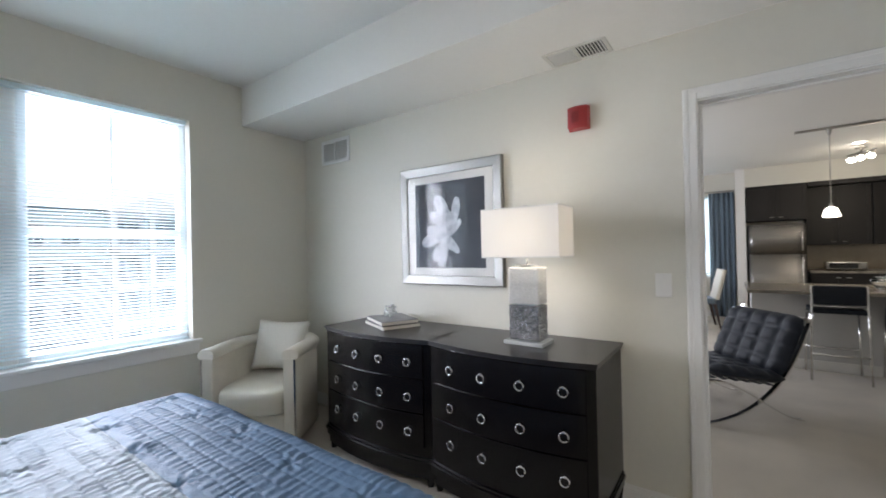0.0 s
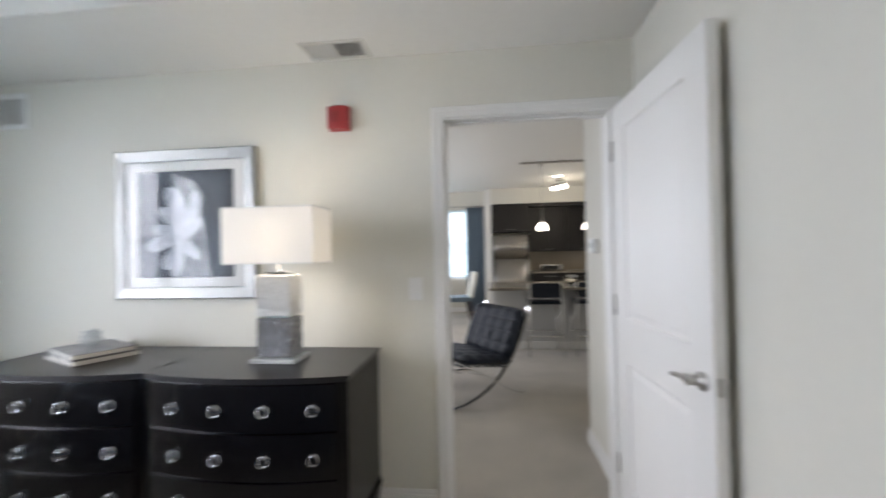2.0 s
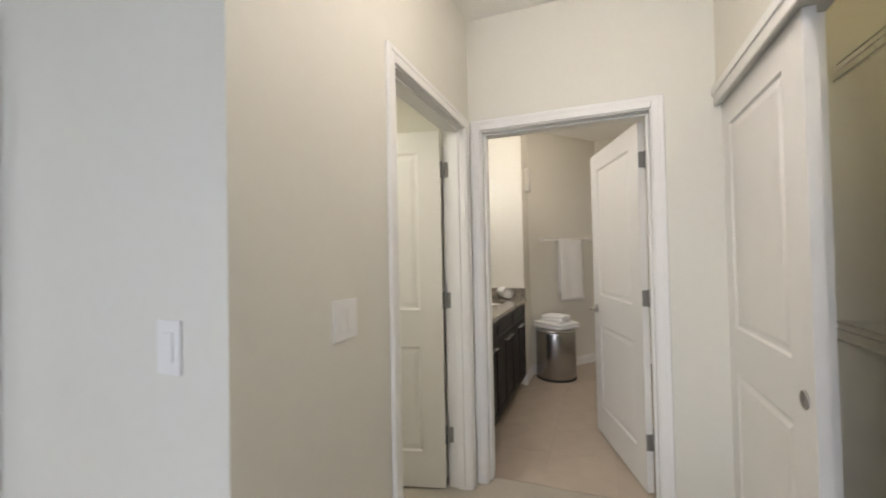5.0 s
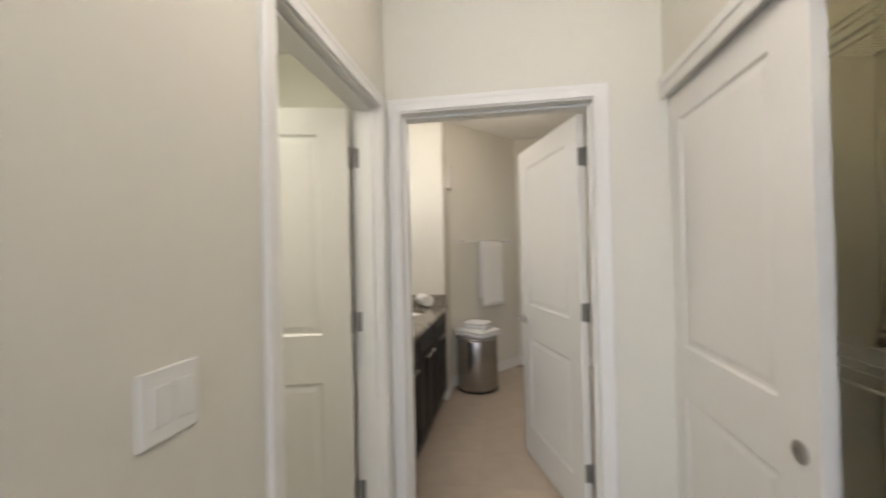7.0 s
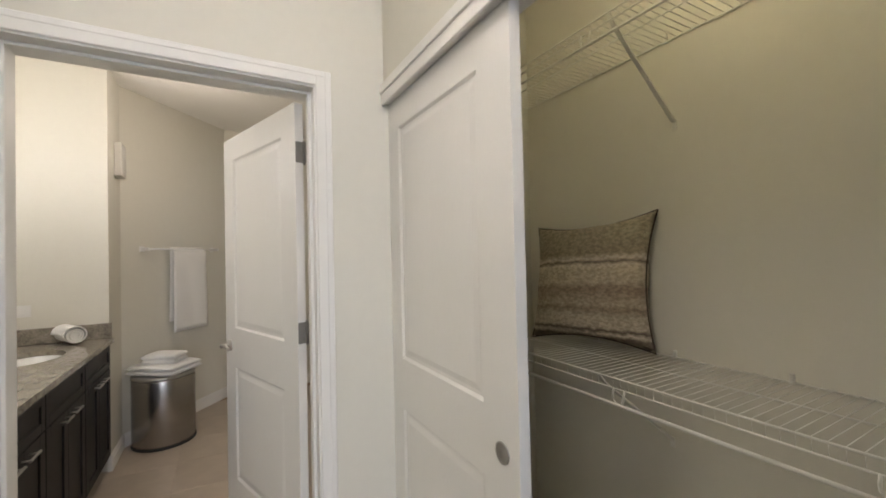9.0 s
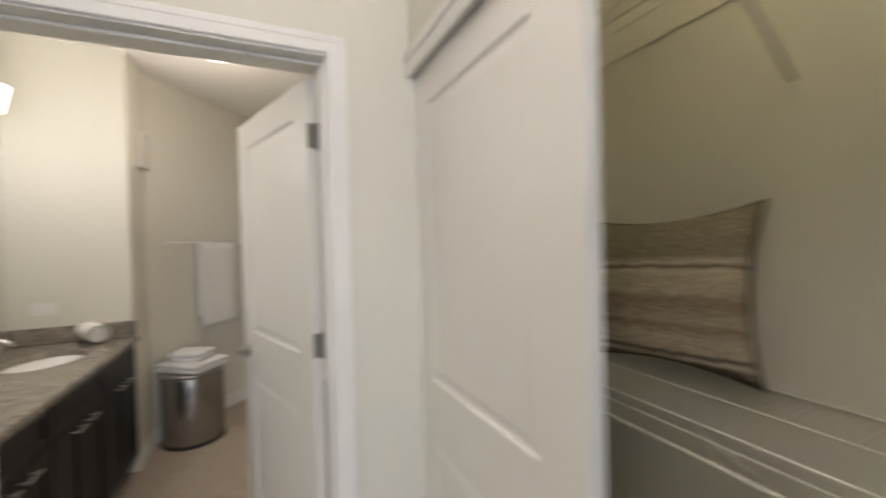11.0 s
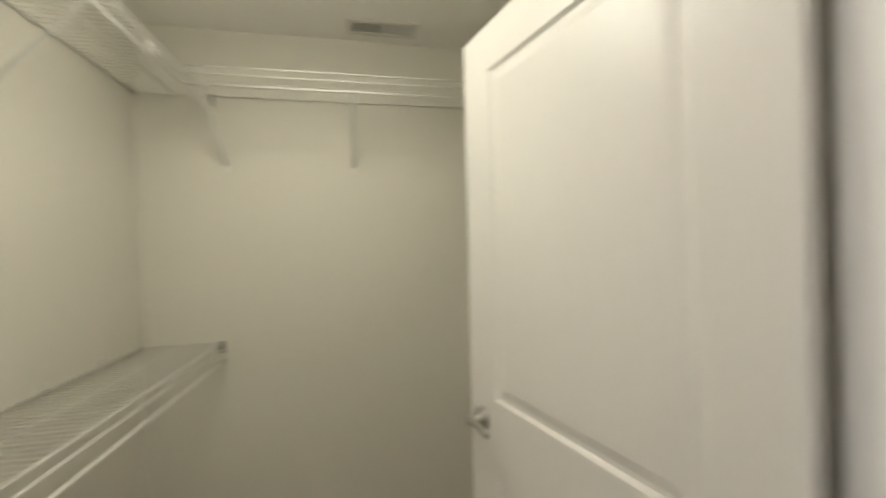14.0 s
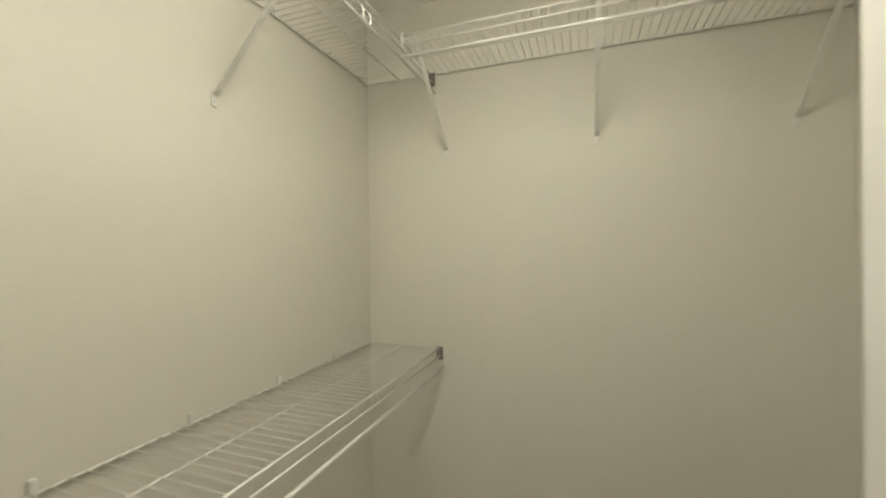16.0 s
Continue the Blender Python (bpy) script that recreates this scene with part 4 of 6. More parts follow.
# ---- bathroom ----


def rolled_towel(name, m, length, r, label):
    th = thing(name, m, label, "towel")
    bm = bmesh.new()
    turns, n = 2.6, 56
    prof_o = [(r * (1 - 0.28 * k * turns / n), 2 * math.pi * k * turns / n) for k in range(n + 1)]
    rows = []
    for x in (-length / 2, -length / 2 + 0.01, length / 2 - 0.01, length / 2):
        k = 0.96 if abs(x) == length / 2 else 1.0
        rows.append([(x, k * rr * math.cos(a), r + k * rr * math.sin(a) * 0.92) for rr, a in prof_o])
    thick_sheet(bm, rows, 0.008)
    part("roll", bm, M_TOWEL, th, smooth=True)
    bm = bmesh.new()
    tube(bm, (-length / 2 + 0.006, 0, r * 0.98), (length / 2 - 0.006, 0, r * 0.98), r * 0.66, 16)
    part("core_fold", bm, M_TOWEL, th)
    return th


def vanity():
    x0, x1, y0, y1, zt = 2.663, RET_X - 0.003, 0.875, BATH_N - 0.003, 0.875
    # cabinets
    cab_y = 0.915
    units = ((x0 + 0.002, 3.20), (3.202, 3.76), (3.762, x1 - 0.002))
    for i, (a, c) in enumerate(units):
        th = thing("vanity_cabinet", pose(a, cab_y, 0), "espresso shaker vanity cabinet with a false drawer front and two doors", "cabinet", "bathroom vanity cabinets")
        w, d = c - a, y1 - cab_y
        bm = bmesh.new()
        box(bm, 0, w, 0.0, d, 0.10, zt - 0.23)
        box(bm, 0, w, 0.0, 0.018, zt - 0.23, zt - 0.032)
        box(bm, 0, w, 0.07, d, 0.0, 0.10)
        part("body", bm, M_ESP, th)

        def front(nm, u0, u1, z0, z1, knob, rail=0.055):
            bm = bmesh.new()
            box(bm, u0, u0 + rail, -0.02, -0.001, z0, z1, 0.0015)
            box(bm, u1 - rail, u1, -0.02, -0.001, z0, z1, 0.0015)
            box(bm, u0 + rail, u1 - rail, -0.02, -0.001, z0, z0 + rail, 0.0015)
            box(bm, u0 + rail, u1 - rail, -0.02, -0.001, z1 - rail, z1, 0.0015)
            box(bm, u0 + rail, u1 - rail, -0.012, -0.001, z0 + rail, z1 - rail)
            f = part(nm, bm, M_ESP, th)
            if knob:
                bm = bmesh.new()
                kx, kz = knob
                tube(bm, (kx - 0.035, -0.02, kz), (kx - 0.035, -0.045, kz), 0.004, 8)
                tube(bm, (kx + 0.035, -0.02, kz), (kx + 0.035, -0.045, kz), 0.004, 8)
                tube(bm, (kx - 0.05, -0.047, kz), (kx + 0.05, -0.047, kz), 0.0055, 10)
                part("handle", bm, M_NICKEL, f)
        front("drawer", 0.004, w - 0.004, zt - 0.19, zt - 0.04, None, 0.04)
        front("door", 0.004, w / 2 - 0.002, 0.11, zt - 0.196, (w / 2 - 0.07, zt - 0.225))
        front("door", w / 2 + 0.002, w - 0.004, 0.11, zt - 0.196, (w / 2 + 0.07, zt - 0.225))
    # worktop with a basin cut-out
    th = thing("granite_counter", pose(0, 0, zt), "speckled granite vanity top with backsplash", "countertop")
    cx, cy, rx, ry = 3.86, 1.16, 0.215, 0.155
    cx2 = 3.05
    bm = bmesh.new()
    n = 40

    def slab_with_hole(a, c, hx):
        outer_t, inner_t = [], []
        for k in range(n):
            t = 2 * math.pi * k / n
            dx, dy = math.cos(t), math.sin(t)
            s = min(((c - hx) / dx if dx > 0 else (a - hx) / dx) if abs(dx) > 1e-6 else 9e9, ((y1 - cy) / dy if dy > 0 else (y0 - cy) / dy) if abs(dy) > 1e-6 else 9e9)
            outer_t.append((hx + dx * s, cy + dy * s))
            inner_t.append((hx + rx * dx, cy + ry * dy))
        for corner in ((a, y0), (a, y1), (c, y0), (c, y1)):
            k = min(range(n), key=lambda i: (outer_t[i][0] - corner[0]) ** 2 + (outer_t[i][1] - corner[1]) ** 2)
            outer_t[k] = corner
        rings = [[bm.verts.new((x, y, z)) for x, y in ring] for ring, z in ((outer_t, 0), (inner_t, 0), (inner_t, -0.03), (outer_t, -0.03))]
        for p, q in zip(rings, rings[1:] + rings[:1]):
            for i in range(n):
                bm.faces.new((p[i], p[(i + 1) % n], q[(i + 1) % n], q[i]))
    slab_with_hole(x0, 3.44, cx2)
    slab_with_hole(3.44, x1, cx)
    part("slab", bm, M_GRANITE, th)
    bm = bmesh.new()
    box(bm, x0, x1, y1 - 0.018, y1, 0.001, 0.10, 0.002)
    part("backsplash", bm, M_GRANITE, th)
    bm = bmesh.new()
    box(bm, x1 - 0.018, x1, y0 + 0.01, y1 - 0.019, 0.001, 0.10, 0.002)
    part("side_splash", bm, M_GRANITE, th)
    for hx in (cx, cx2):
        s = thing("sink_basin", pose(hx, cy, zt - 0.03), "white undermount oval sink basin with a steel drain", "sink", "bathroom sinks")
        bm = bmesh.new()
        lathe(bm, [(1.03, 0), (1.0, -0.004), (0.93, -0.06), (0.7, -0.125), (0.3, -0.15), (0.1, -0.152), (0.08, -0.16), (0.35, -0.165), (0.8, -0.14), (1.06, -0.05), (1.07, 0)], 40, sx=rx, sy=ry, caps=False)
        part("bowl", bm, M_PORC, s)
        bm = bmesh.new()
        lathe(bm, [(0.022, -0.151), (0.022, -0.148), (0.014, -0.147), (0.0, -0.1475)], 16)
        part("drain", bm, M_CHROME, s)
        f = thing("faucet", pose(hx, BATH_N - 0.095, zt), "polished chrome two-handle basin faucet", "faucet", "bathroom faucets")
        bm = bmesh.new()
        lathe(bm, [(0.024, 0), (0.022, 0.012), (0.014, 0.02), (0.013, 0.09), (0.015, 0.10)], 16)
        sweep(bm, [(0, 0, 0.085), (0, -0.04, 0.115), (0, -0.09, 0.118), (0, -0.118, 0.10), (0, -0.122, 0.085)], 0.0105, 10)
        part("spout", bm, M_CHROME, f)
        for s_ in (-1, 1):
            bm = bmesh.new()
            lathe(bm, [(0.023, 0), (0.021, 0.01), (0.013, 0.02), (0.012, 0.045), (0.016, 0.055)], 16, (s_ * 0.10, 0, 0))
            tube(bm, (s_ * 0.10, 0, 0.052), (s_ * 0.165, -0.01, 0.062), 0.0065, 8, 0.0045)
            part("handle", bm, M_CHROME, f)
    rolled_towel("rolled_towel", pose(4.22, 1.07, zt + 0.001, 0, 0, 30), 0.20, 0.061, "small white rolled towel on the granite counter")
    # mirror
    mi = thing("wall_mirror", pose(0, BATH_N, 0), "frameless wall mirror over the vanity", "mirror")
    bm = bmesh.new()
    box(bm, x0 + 0.03, x1 - 0.004, -0.006, -0.001, zt + 0.102, 2.0, 0.0015)
    part("mirror_glass", bm, M_MIRROR, mi)
    # light bar
    li = thing("vanity_light", pose(3.64, BATH_N, 2.21), "nickel vanity light bar with three lit frosted glass shades", "lamp")
    bm = bmesh.new()
    box(bm, -0.36, 0.36, -0.025, 0, -0.03, 0.03, 0.006, 2)
    part("back_bar", bm, M_NICKEL, li)
    for dx in (-0.28, 0.0, 0.28):
        bm = bmesh.new()
        sweep(bm, [(dx, -0.02, 0), (dx, -0.10, -0.01), (dx, -0.135, -0.03), (dx, -0.14, -0.06)], 0.007, 8)
        part("arm", bm, M_NICKEL, li)
        bm = bmesh.new()
        lathe(bm, [(0.03, -0.075), (0.050, -0.07), (0.080, 0.06), (0.076, 0.061), (0.048, -0.064), (0.0, -0.066)], 20, (dx, -0.14, 0.0))
        part("shade", bm, M_GLOBE, li)
    plate("wall_outlet", pose(RET_X, 1.335, 1.085, 0, 0, -90) @ pose(0, 0, 0, 0, 90, 0), 0.073, 0.118, "white outlet plate set sideways above the vanity splash", 1, "outlet")


vanity()


def trash_bin():
    th = thing("laundry_bin", pose(4.69, 0.64, 0), "round brushed stainless steel bin with a closed lid", "bin")
    r, h = 0.205, 0.50
    bm = bmesh.new()
    lathe(bm, [(r * 0.97, 0.0), (r, 0.008), (r, h - 0.012), (r * 0.985, h)], 48)
    part("body", bm, M_STEEL, th)
    bm = bmesh.new()
    lathe(bm, [(r * 0.99, h + 0.002), (r * 1.015, h + 0.006), (r * 1.0, h + 0.02), (r * 0.9, h + 0.026)], 48)
    part("lid", bm, M_NICKEL, th)
    bm = bmesh.new()
    lathe(bm, [(r * 1.01, 0.0), (r * 1.02, 0.004), (r * 1.02, 0.018), (r * 1.005, 0.022)], 48)
    part("base_ring", bm, M_DARK, th)
    for k in range(2):
        to = thing("folded_towel", pose(4.68 - 0.02 * k, 0.63, h + 0.027 + 0.074 * k, 0, 0, (-38, -24)[k]), ("white bath towel folded flat on the steel bin", "smaller white towel folded on top of the bath towel")[k], "towel")
        w, d = ((0.33, 0.38), (0.19, 0.25))[k]
        for i in range(2):
            bm = bmesh.new()
            n, m_ = 20, 20
            rng = random.Random(20 + 2 * k + i)
            ph = [rng.uniform(0, 6) for _ in range(4)]
            g = []
            for j in range(m_ + 1):
                row = []
                for q in range(n + 1):
                    u, v = q / n * 2 - 1, j / m_ * 2 - 1
                    e = max(0.0, 1 - u ** 8) ** 0.5 * max(0.0, 1 - v ** 8) ** 0.5
                    row.append((u, v, e))
                g.append(row)
            top = [[bm.verts.new((u * w / 2 * (1 + 0.012 * math.sin(3 * v + ph[0])), v * d / 2 * (1 + 0.012 * math.sin(3 * u + ph[1])), 0.034 * i + 0.021 + 0.0208 * e + 0.0022 * e * math.sin(5 * u + ph[2]) * math.sin(4 * v + ph[3]))) for u, v, e in row] for row in g]
            bot = [[top[j][q] if (q in (0, n) or j in (0, m_)) else bm.verts.new((top[j][q].co.x, top[j][q].co.y, 0.034 * i + 0.021 - 0.0208 * g[j][q][2])) for q in range(n + 1)] for j in range(m_ + 1)]
            for gg in (top, bot):
                for j in range(m_):
                    for q in range(n):
                        bm.faces.new((gg[j][q], gg[j][q + 1], gg[j + 1][q + 1], gg[j + 1][q]))
            part("fold", bm, M_TOWEL, to, smooth=True)


trash_bin()


RAIL_S0, RAIL_S1, RAIL_Z, TOWEL_S, TOWEL_W = 0.17, 0.905, 1.474, 0.57, 0.355


def towel_rail():
    wall = pose(DIAG_A.x, DIAG_A.y, 0, 0, 0, DIAG_TURN)
    s0, s1, zb = RAIL_S0, RAIL_S1, RAIL_Z
    th = thing("towel_rail", wall @ pose((s0 + s1) / 2, 0, zb), "white towel rail on the bathroom wall", "towel rail")
    hw = (s1 - s0) / 2
    bm = bmesh.new()
    tube(bm, (-hw, -0.06, 0), (hw, -0.06, 0), 0.008, 12)
    part("bar", bm, M_WHITE, th)
    for s in (-1, 1):
        bm = bmesh.new()
        box(bm, s * hw - 0.012, s * hw + 0.012, -0.075, 0.0, -0.012, 0.012, 0.003)
        box(bm, s * hw - 0.022, s * hw + 0.022, -0.008, 0.0, -0.022, 0.022, 0.003)
        part("post", bm, M_WHITE, th)
    to = thing("hand_towel", wall @ pose(TOWEL_S, -0.06, zb), "white hand towel hanging folded over the rail", "towel")
    n, k = 34, 16
    path = []
    for i in range(n + 1):
        u = i / n
        s = abs(0.5 - u) / 0.5
        sign = -1 if u < 0.5 else 1
        drop = 0.71 if u < 0.5 else 0.62
        path.append((sign * (0.016 + 0.006 * s), 0.014 - (s * drop if s > 0.06 else drop * s)))
    grid = []
    for j in range(k + 1):
        v = j / k
        x = -TOWEL_W / 2 + TOWEL_W * v
        grid.append([(x * (1 + 0.05 * abs(i - n / 2) / n), y - 0.005 * math.sin(v * 9 + i * 0.10) * min(1, abs(i - n / 2) / 6), z) for i, (y, z) in enumerate(path)])
    bm = bmesh.new()
    thick_sheet(bm, grid, 0.008)
    part("cloth", bm, M_TOWEL, to, smooth=True)


towel_rail()


def dome_light(name, m, r, label, drop=0.08):
    th = thing(name, m, label, "lamp")
    bm = bmesh.new()
    lathe(bm, [(r * 1.03, 0), (r * 1.03, -0.018), (r * 0.98, -0.028), (r * 0.9, -0.02), (r * 0.9, 0)], 32)
    part("base_ring", bm, M_WHITE, th)
    bm = bmesh.new()
    lathe(bm, [(r * 0.97, -0.03)] + [(r * 0.97 * math.cos(a), -0.03 - drop * math.sin(a)) for a in [math.radians(q) for q in (15, 30, 45, 60, 75, 88)]], 32)
    part("glass_bowl", bm, M_GLOBE, th)
    bm = bmesh.new()
    lathe(bm, [(0.010, -0.03 - drop - 0.014), (0.013, -0.03 - drop - 0.008), (0.006, -0.03 - drop + 0.004)], 12)
    part("finial", bm, M_NICKEL, th)


dome_light("ceiling_light", pose(4.03, 0.37, CEIL), 0.15, "white-rimmed flush ceiling light with a lit frosted bowl", 0.06)
dome_light("ceiling_light", pose(1.27, 0.15, CEIL), 0.15, "white-rimmed flush ceiling light with a lit frosted bowl", 0.06)
dome_light("ceiling_light", pose(1.62, 1.56, WIC_CEIL), 0.12, "small unseen white-rimmed flush ceiling light with a lit frosted bowl", 0.05)
# out-of-view fixture added to go with the hall closet fill
dome_light("ceiling_light", pose(1.45, -0.62, CEIL), 0.10, "small unseen white-rimmed flush ceiling light with a lit frosted bowl", 0.04)


def door_chime():
    th = thing("door_chime", pose(4.58, ALC_N, 2.11), "white louvred door chime box high on the bathroom wall", "chime")
    bm = bmesh.new()
    box(bm, -0.075, 0.075, -0.045, 0, -0.12, 0.12, 0.006, 2)
    part("housing", bm, M_VENT, th)
    for i in range(9):
        bm = bmesh.new()
        box(bm, -0.055, 0.055, -0.050, -0.0455, -0.088 + i * 0.021, -0.080 + i * 0.021, 0.001)
        part("slat", bm, M_WHITE, th)


door_chime()

b = jamb_leaf(D1[0] + 0.0005, D1[0] + 0.002, NORTH + 0.008, NORTH + 0.036, (0.91,))
part("strike_plate", b, M_NICKEL, bpy.data.objects["trim_bedroom_door"])

# ---- bedroom furniture ----


def bow(u):
    return -0.062 * (1 - (2 * u - 1) ** 2)


def dresser(m, label):
    """Bow-front three-drawer chest; local origin at the back left foot, front towards -y."""
    th = thing("dresser", m, label, "dresser", "bow-front dressers")
    W, D, H = 0.905, 0.48, 0.843
    n = 24

    def slab(bm, u0, u1, z0, z1, off, back, bow_k=1.0):
        fr = [((u0 + (u1 - u0) * i / n), ) for i in range(n + 1)]
        lo, hi = [], []
        for lst, z in ((lo, z0), (hi, z1)):
            for (u,) in fr:
                lst.append(bm.verts.new((u * W, -D + bow(u) * bow_k - off, z)))
            lst.append(bm.verts.new((u1 * W, back, z)))
            lst.append(bm.verts.new((u0 * W, back, z)))
        k = len(lo)
        bm.faces.new(lo[::-1])
        bm.faces.new(hi)
        for i in range(k):
            bm.faces.new((lo[i], lo[(i + 1) % k], hi[(i + 1) % k], hi[i]))
    bm = bmesh.new()
    slab(bm, 0.0, 1.0, 0.17, H - 0.028, -0.008, -0.004)
    part("body", bm, M_BLACK, th)
    bm = bmesh.new()
    slab(bm, -0.006, 1.006, H - 0.026, H - 0.012, 0.004, 0)
    slab(bm, -0.012, 1.012, H - 0.012, H, 0.010, 0)
    part("tabletop", bm, M_BLACKTOP, th)
    bm = bmesh.new()
    slab(bm, -0.006, 1.006, 0.155, 0.170, 0.002, -0.004)
    slab(bm, -0.012, 1.012, 0.135, 0.155, 0.010, -0.004)
    slab(bm, -0.004, 1.004, 0.10, 0.135, 0.002, -0.004)
    part("base_moulding", bm, M_BLACK, th)
    bm = bmesh.new()
    slab(bm, 0.02, 0.98, 0.05, 0.10, -0.006, -0.02)
    part("apron", bm, M_BLACK, th)
    for x, y in ((0.03, -D + 0.03), (W - 0.03, -D + 0.03), (0.03, -0.04), (W - 0.03, -0.04)):
        bm = bmesh.new()
        lathe(bm, [(0.020, 0.0), (0.024, 0.01), (0.030, 0.05), (0.036, 0.10)], 4, (x, y, 0), smooth=False)
        part("foot", bm, M_BLACK, th)
    for r, zc in enumerate((0.322, 0.518, 0.716)):
        bm = bmesh.new()
        slab(bm, 0.045, 0.955, zc - 0.0935, zc + 0.0935, 0.0025, -D + 0.10)
        dr = part("drawer", bm, M_BLACK, th)
        for u in (0.185, 0.41, 0.638, 0.856):
            x, y = u * W, -D + bow(u) - 0.004
            slope = math.atan((bow(u + 0.01) - bow(u - 0.01)) / (0.02 * W))
            bm = bmesh.new()
            pts = [(0.021 * math.sin(2 * math.pi * i / 20), 0.0, -0.021 * math.cos(2 * math.pi * i / 20) - 0.006) for i in range(20)]
            sweep(bm, pts, 0.0031, 8, closed=True)
            box(bm, -0.005, 0.005, -0.004, 0.0105, 0.008, 0.020, 0.002)
            bmesh.ops.transform(bm, matrix=Matrix.Translation((x, y - 0.011, zc)) @ Matrix.Rotation(slope, 4, "Z") @ Matrix.Rotation(radians(-4), 4, "X"), verts=bm.verts[:])
            part("ring_pull", bm, M_CHROME, dr, "polished chrome ring pull")
    return th


dresser(pose(-2.305, NORTH - 0.015, 0), "dark espresso bow-front dresser with ring pulls, books on top")
dresser(pose(-1.395, NORTH - 0.015, 0), "dark espresso bow-front dresser with ring pulls, crystal lamp on top")


def table_lamp():
    z = 0.844
    th = thing("table_lamp", pose(-0.892, 2.262, z), "lit table lamp with white box shade and mirrored mosaic base", "lamp")
    bm = bmesh.new()
    box(bm, -0.110, 0.110, -0.078, 0.078, 0, 0.022, 0.004, 2)
    part("crystal_base", bm, M_ACRYL, th, "clear crystal plinth")
    for z0, z1, nm in ((0.024, 0.205, "lower_block"), (0.215, 0.405, "upper_block")):
        bm = bmesh.new()
        w, d = 0.083, 0.052
        k = 54
        # pebbled facets on each face
        for face in range(4):
            fw = w if face in (0, 2) else d
            fd = d if face in (0, 2) else w
            nn = 48 if face in (0, 2) else 30
            rot = Matrix.Rotation(radians(90) * face, 4, "Z")
            g = []
            for j in range(k + 1):
                row = []
                for i in range(nn + 1):
                    edge = i in (0, nn) or j in (0, k)
                    x, z = -fw + 2 * fw * i / nn, z0 + (z1 - z0) * j / k
                    p = math.sin(math.pi * (x / 0.0125 + 0.45 * math.sin(z * 190 + face))) * math.sin(math.pi * (z / 0.0135 + 0.45 * math.sin(x * 210 + 2 * face)))
                    row.append(bm.verts.new(rot @ Vector((x, -fd - (0 if edge else 0.001 + 0.0055 * abs(p) ** 0.7), z))))
                g.append(row)
            for j in range(k):
                for i in range(nn):
                    bm.faces.new((g[j][i], g[j][i + 1], g[j + 1][i + 1], g[j + 1][i]))
        box(bm, -w, w, -d, d, z0, z1)
        part(nm, bm, M_CLAY_DARK if nm == "lower_block" else M_CLAY, th)
    bm = bmesh.new()
    box(bm, -0.07, 0.07, -0.044, 0.044, 0.2055, 0.2145, 0.001)
    part("spacer", bm, M_CHROME, th)
    bm = bmesh.new()
    box(bm, -0.03, 0.03, -0.02, 0.02, 0.406, 0.413, 0.001)
    part("neck_plate", bm, M_CHROME, th)
    bm = bmesh.new()
    box(bm, -0.055, 0.055, -0.035, 0.035, 0.413, 0.420, 0.002)
    part("neck_plate", bm, M_CHROME, th)
    bm = bmesh.new()
    tube(bm, (0, 0, 0.42), (0, 0, 0.70), 0.006, 10)
    part("stem", bm, M_CHROME, th)
    bm = bmesh.new()
    w, d, z0, z1, t = 0.216, 0.108, 0.458, 0.718, 0.003
    loops = [[bm.verts.new((sx * (w - k), sy * (d - k), z)) for sx, sy in ((-1, -1), (1, -1), (1, 1), (-1, 1))] for k, z in ((0, z0), (0, z1), (t, z1), (t, z0))]
    for p, q in zip(loops, loops[1:] + loops[:1]):
        for i in range(4):
            bm.faces.new((p[i], p[(i + 1) % 4], q[(i + 1) % 4], q[i]))
    part("shade", bm, M_SHADE, th, "white linen box shade, lit from within")
    for zz in (z0 - 0.001, z1 - 0.005):
        bm = bmesh.new()
        for x0, x1, y0, y1 in ((-w - 0.001, w + 0.001, -d - 0.001, -d), (-w - 0.001, w + 0.001, d, d + 0.001), (-w - 0.001, -w, -d, d), (w, w + 0.001, -d, d)):
            box(bm, x0, x1, y0, y1, zz, zz + 0.006)
        part("shade_trim", bm, M_PAPER, th)
    bm = bmesh.new()
    for a in ((-w + t, 0, z1 - 0.02), (w - t, 0, z1 - 0.02), (0, d - t, z1 - 0.02), (0, -d + t, z1 - 0.02)):
        tube(bm, a, (0, 0, z1 - 0.02), 0.002, 6)
    part("harp", bm, M_CHROME, th)
    bm = bmesh.new()
    box(bm, -0.012, 0.012, -0.008, 0.008, 0.70, 0.735, 0.003)
    part("finial", bm, M_NICKEL, th)


table_lamp()


def book(m, w, d, h, label, cover):
    th = thing("book", m, label, "book", "stacked books")
    bm = bmesh.new()
    box(bm, -w / 2 + 0.004, w / 2 - 0.003, -d / 2 + 0.003, d / 2 - 0.003, 0.003, h - 0.003)
    part("pages", bm, M_PAGES, th)
    bm = bmesh.new()
    box(bm, -w / 2, w / 2, -d / 2, d / 2, 0, 0.003, 0.001)
    box(bm, -w / 2, w / 2, -d / 2, d / 2, h - 0.003, h, 0.001)
    box(bm, -w / 2, -w / 2 + 0.003, -d / 2, d / 2, 0.003, h - 0.003)
    part("cover", bm, cover, th)


book(pose(-1.91, 2.29, 0.844, 0, 0, -24), 0.34, 0.27, 0.026, "dark-covered coffee-table book lying on the dresser", M_COVER)
book(pose(-1.915, 2.295, 0.871, 0, 0, -27), 0.33, 0.26, 0.024, "grey-covered coffee-table book on top of the darker one", M_COVER2)
th = thing("crystal_orb", pose(-1.93, 2.30, 0.896), "faceted clear crystal orb on the stacked books", "ornament")
b = bmesh.new()
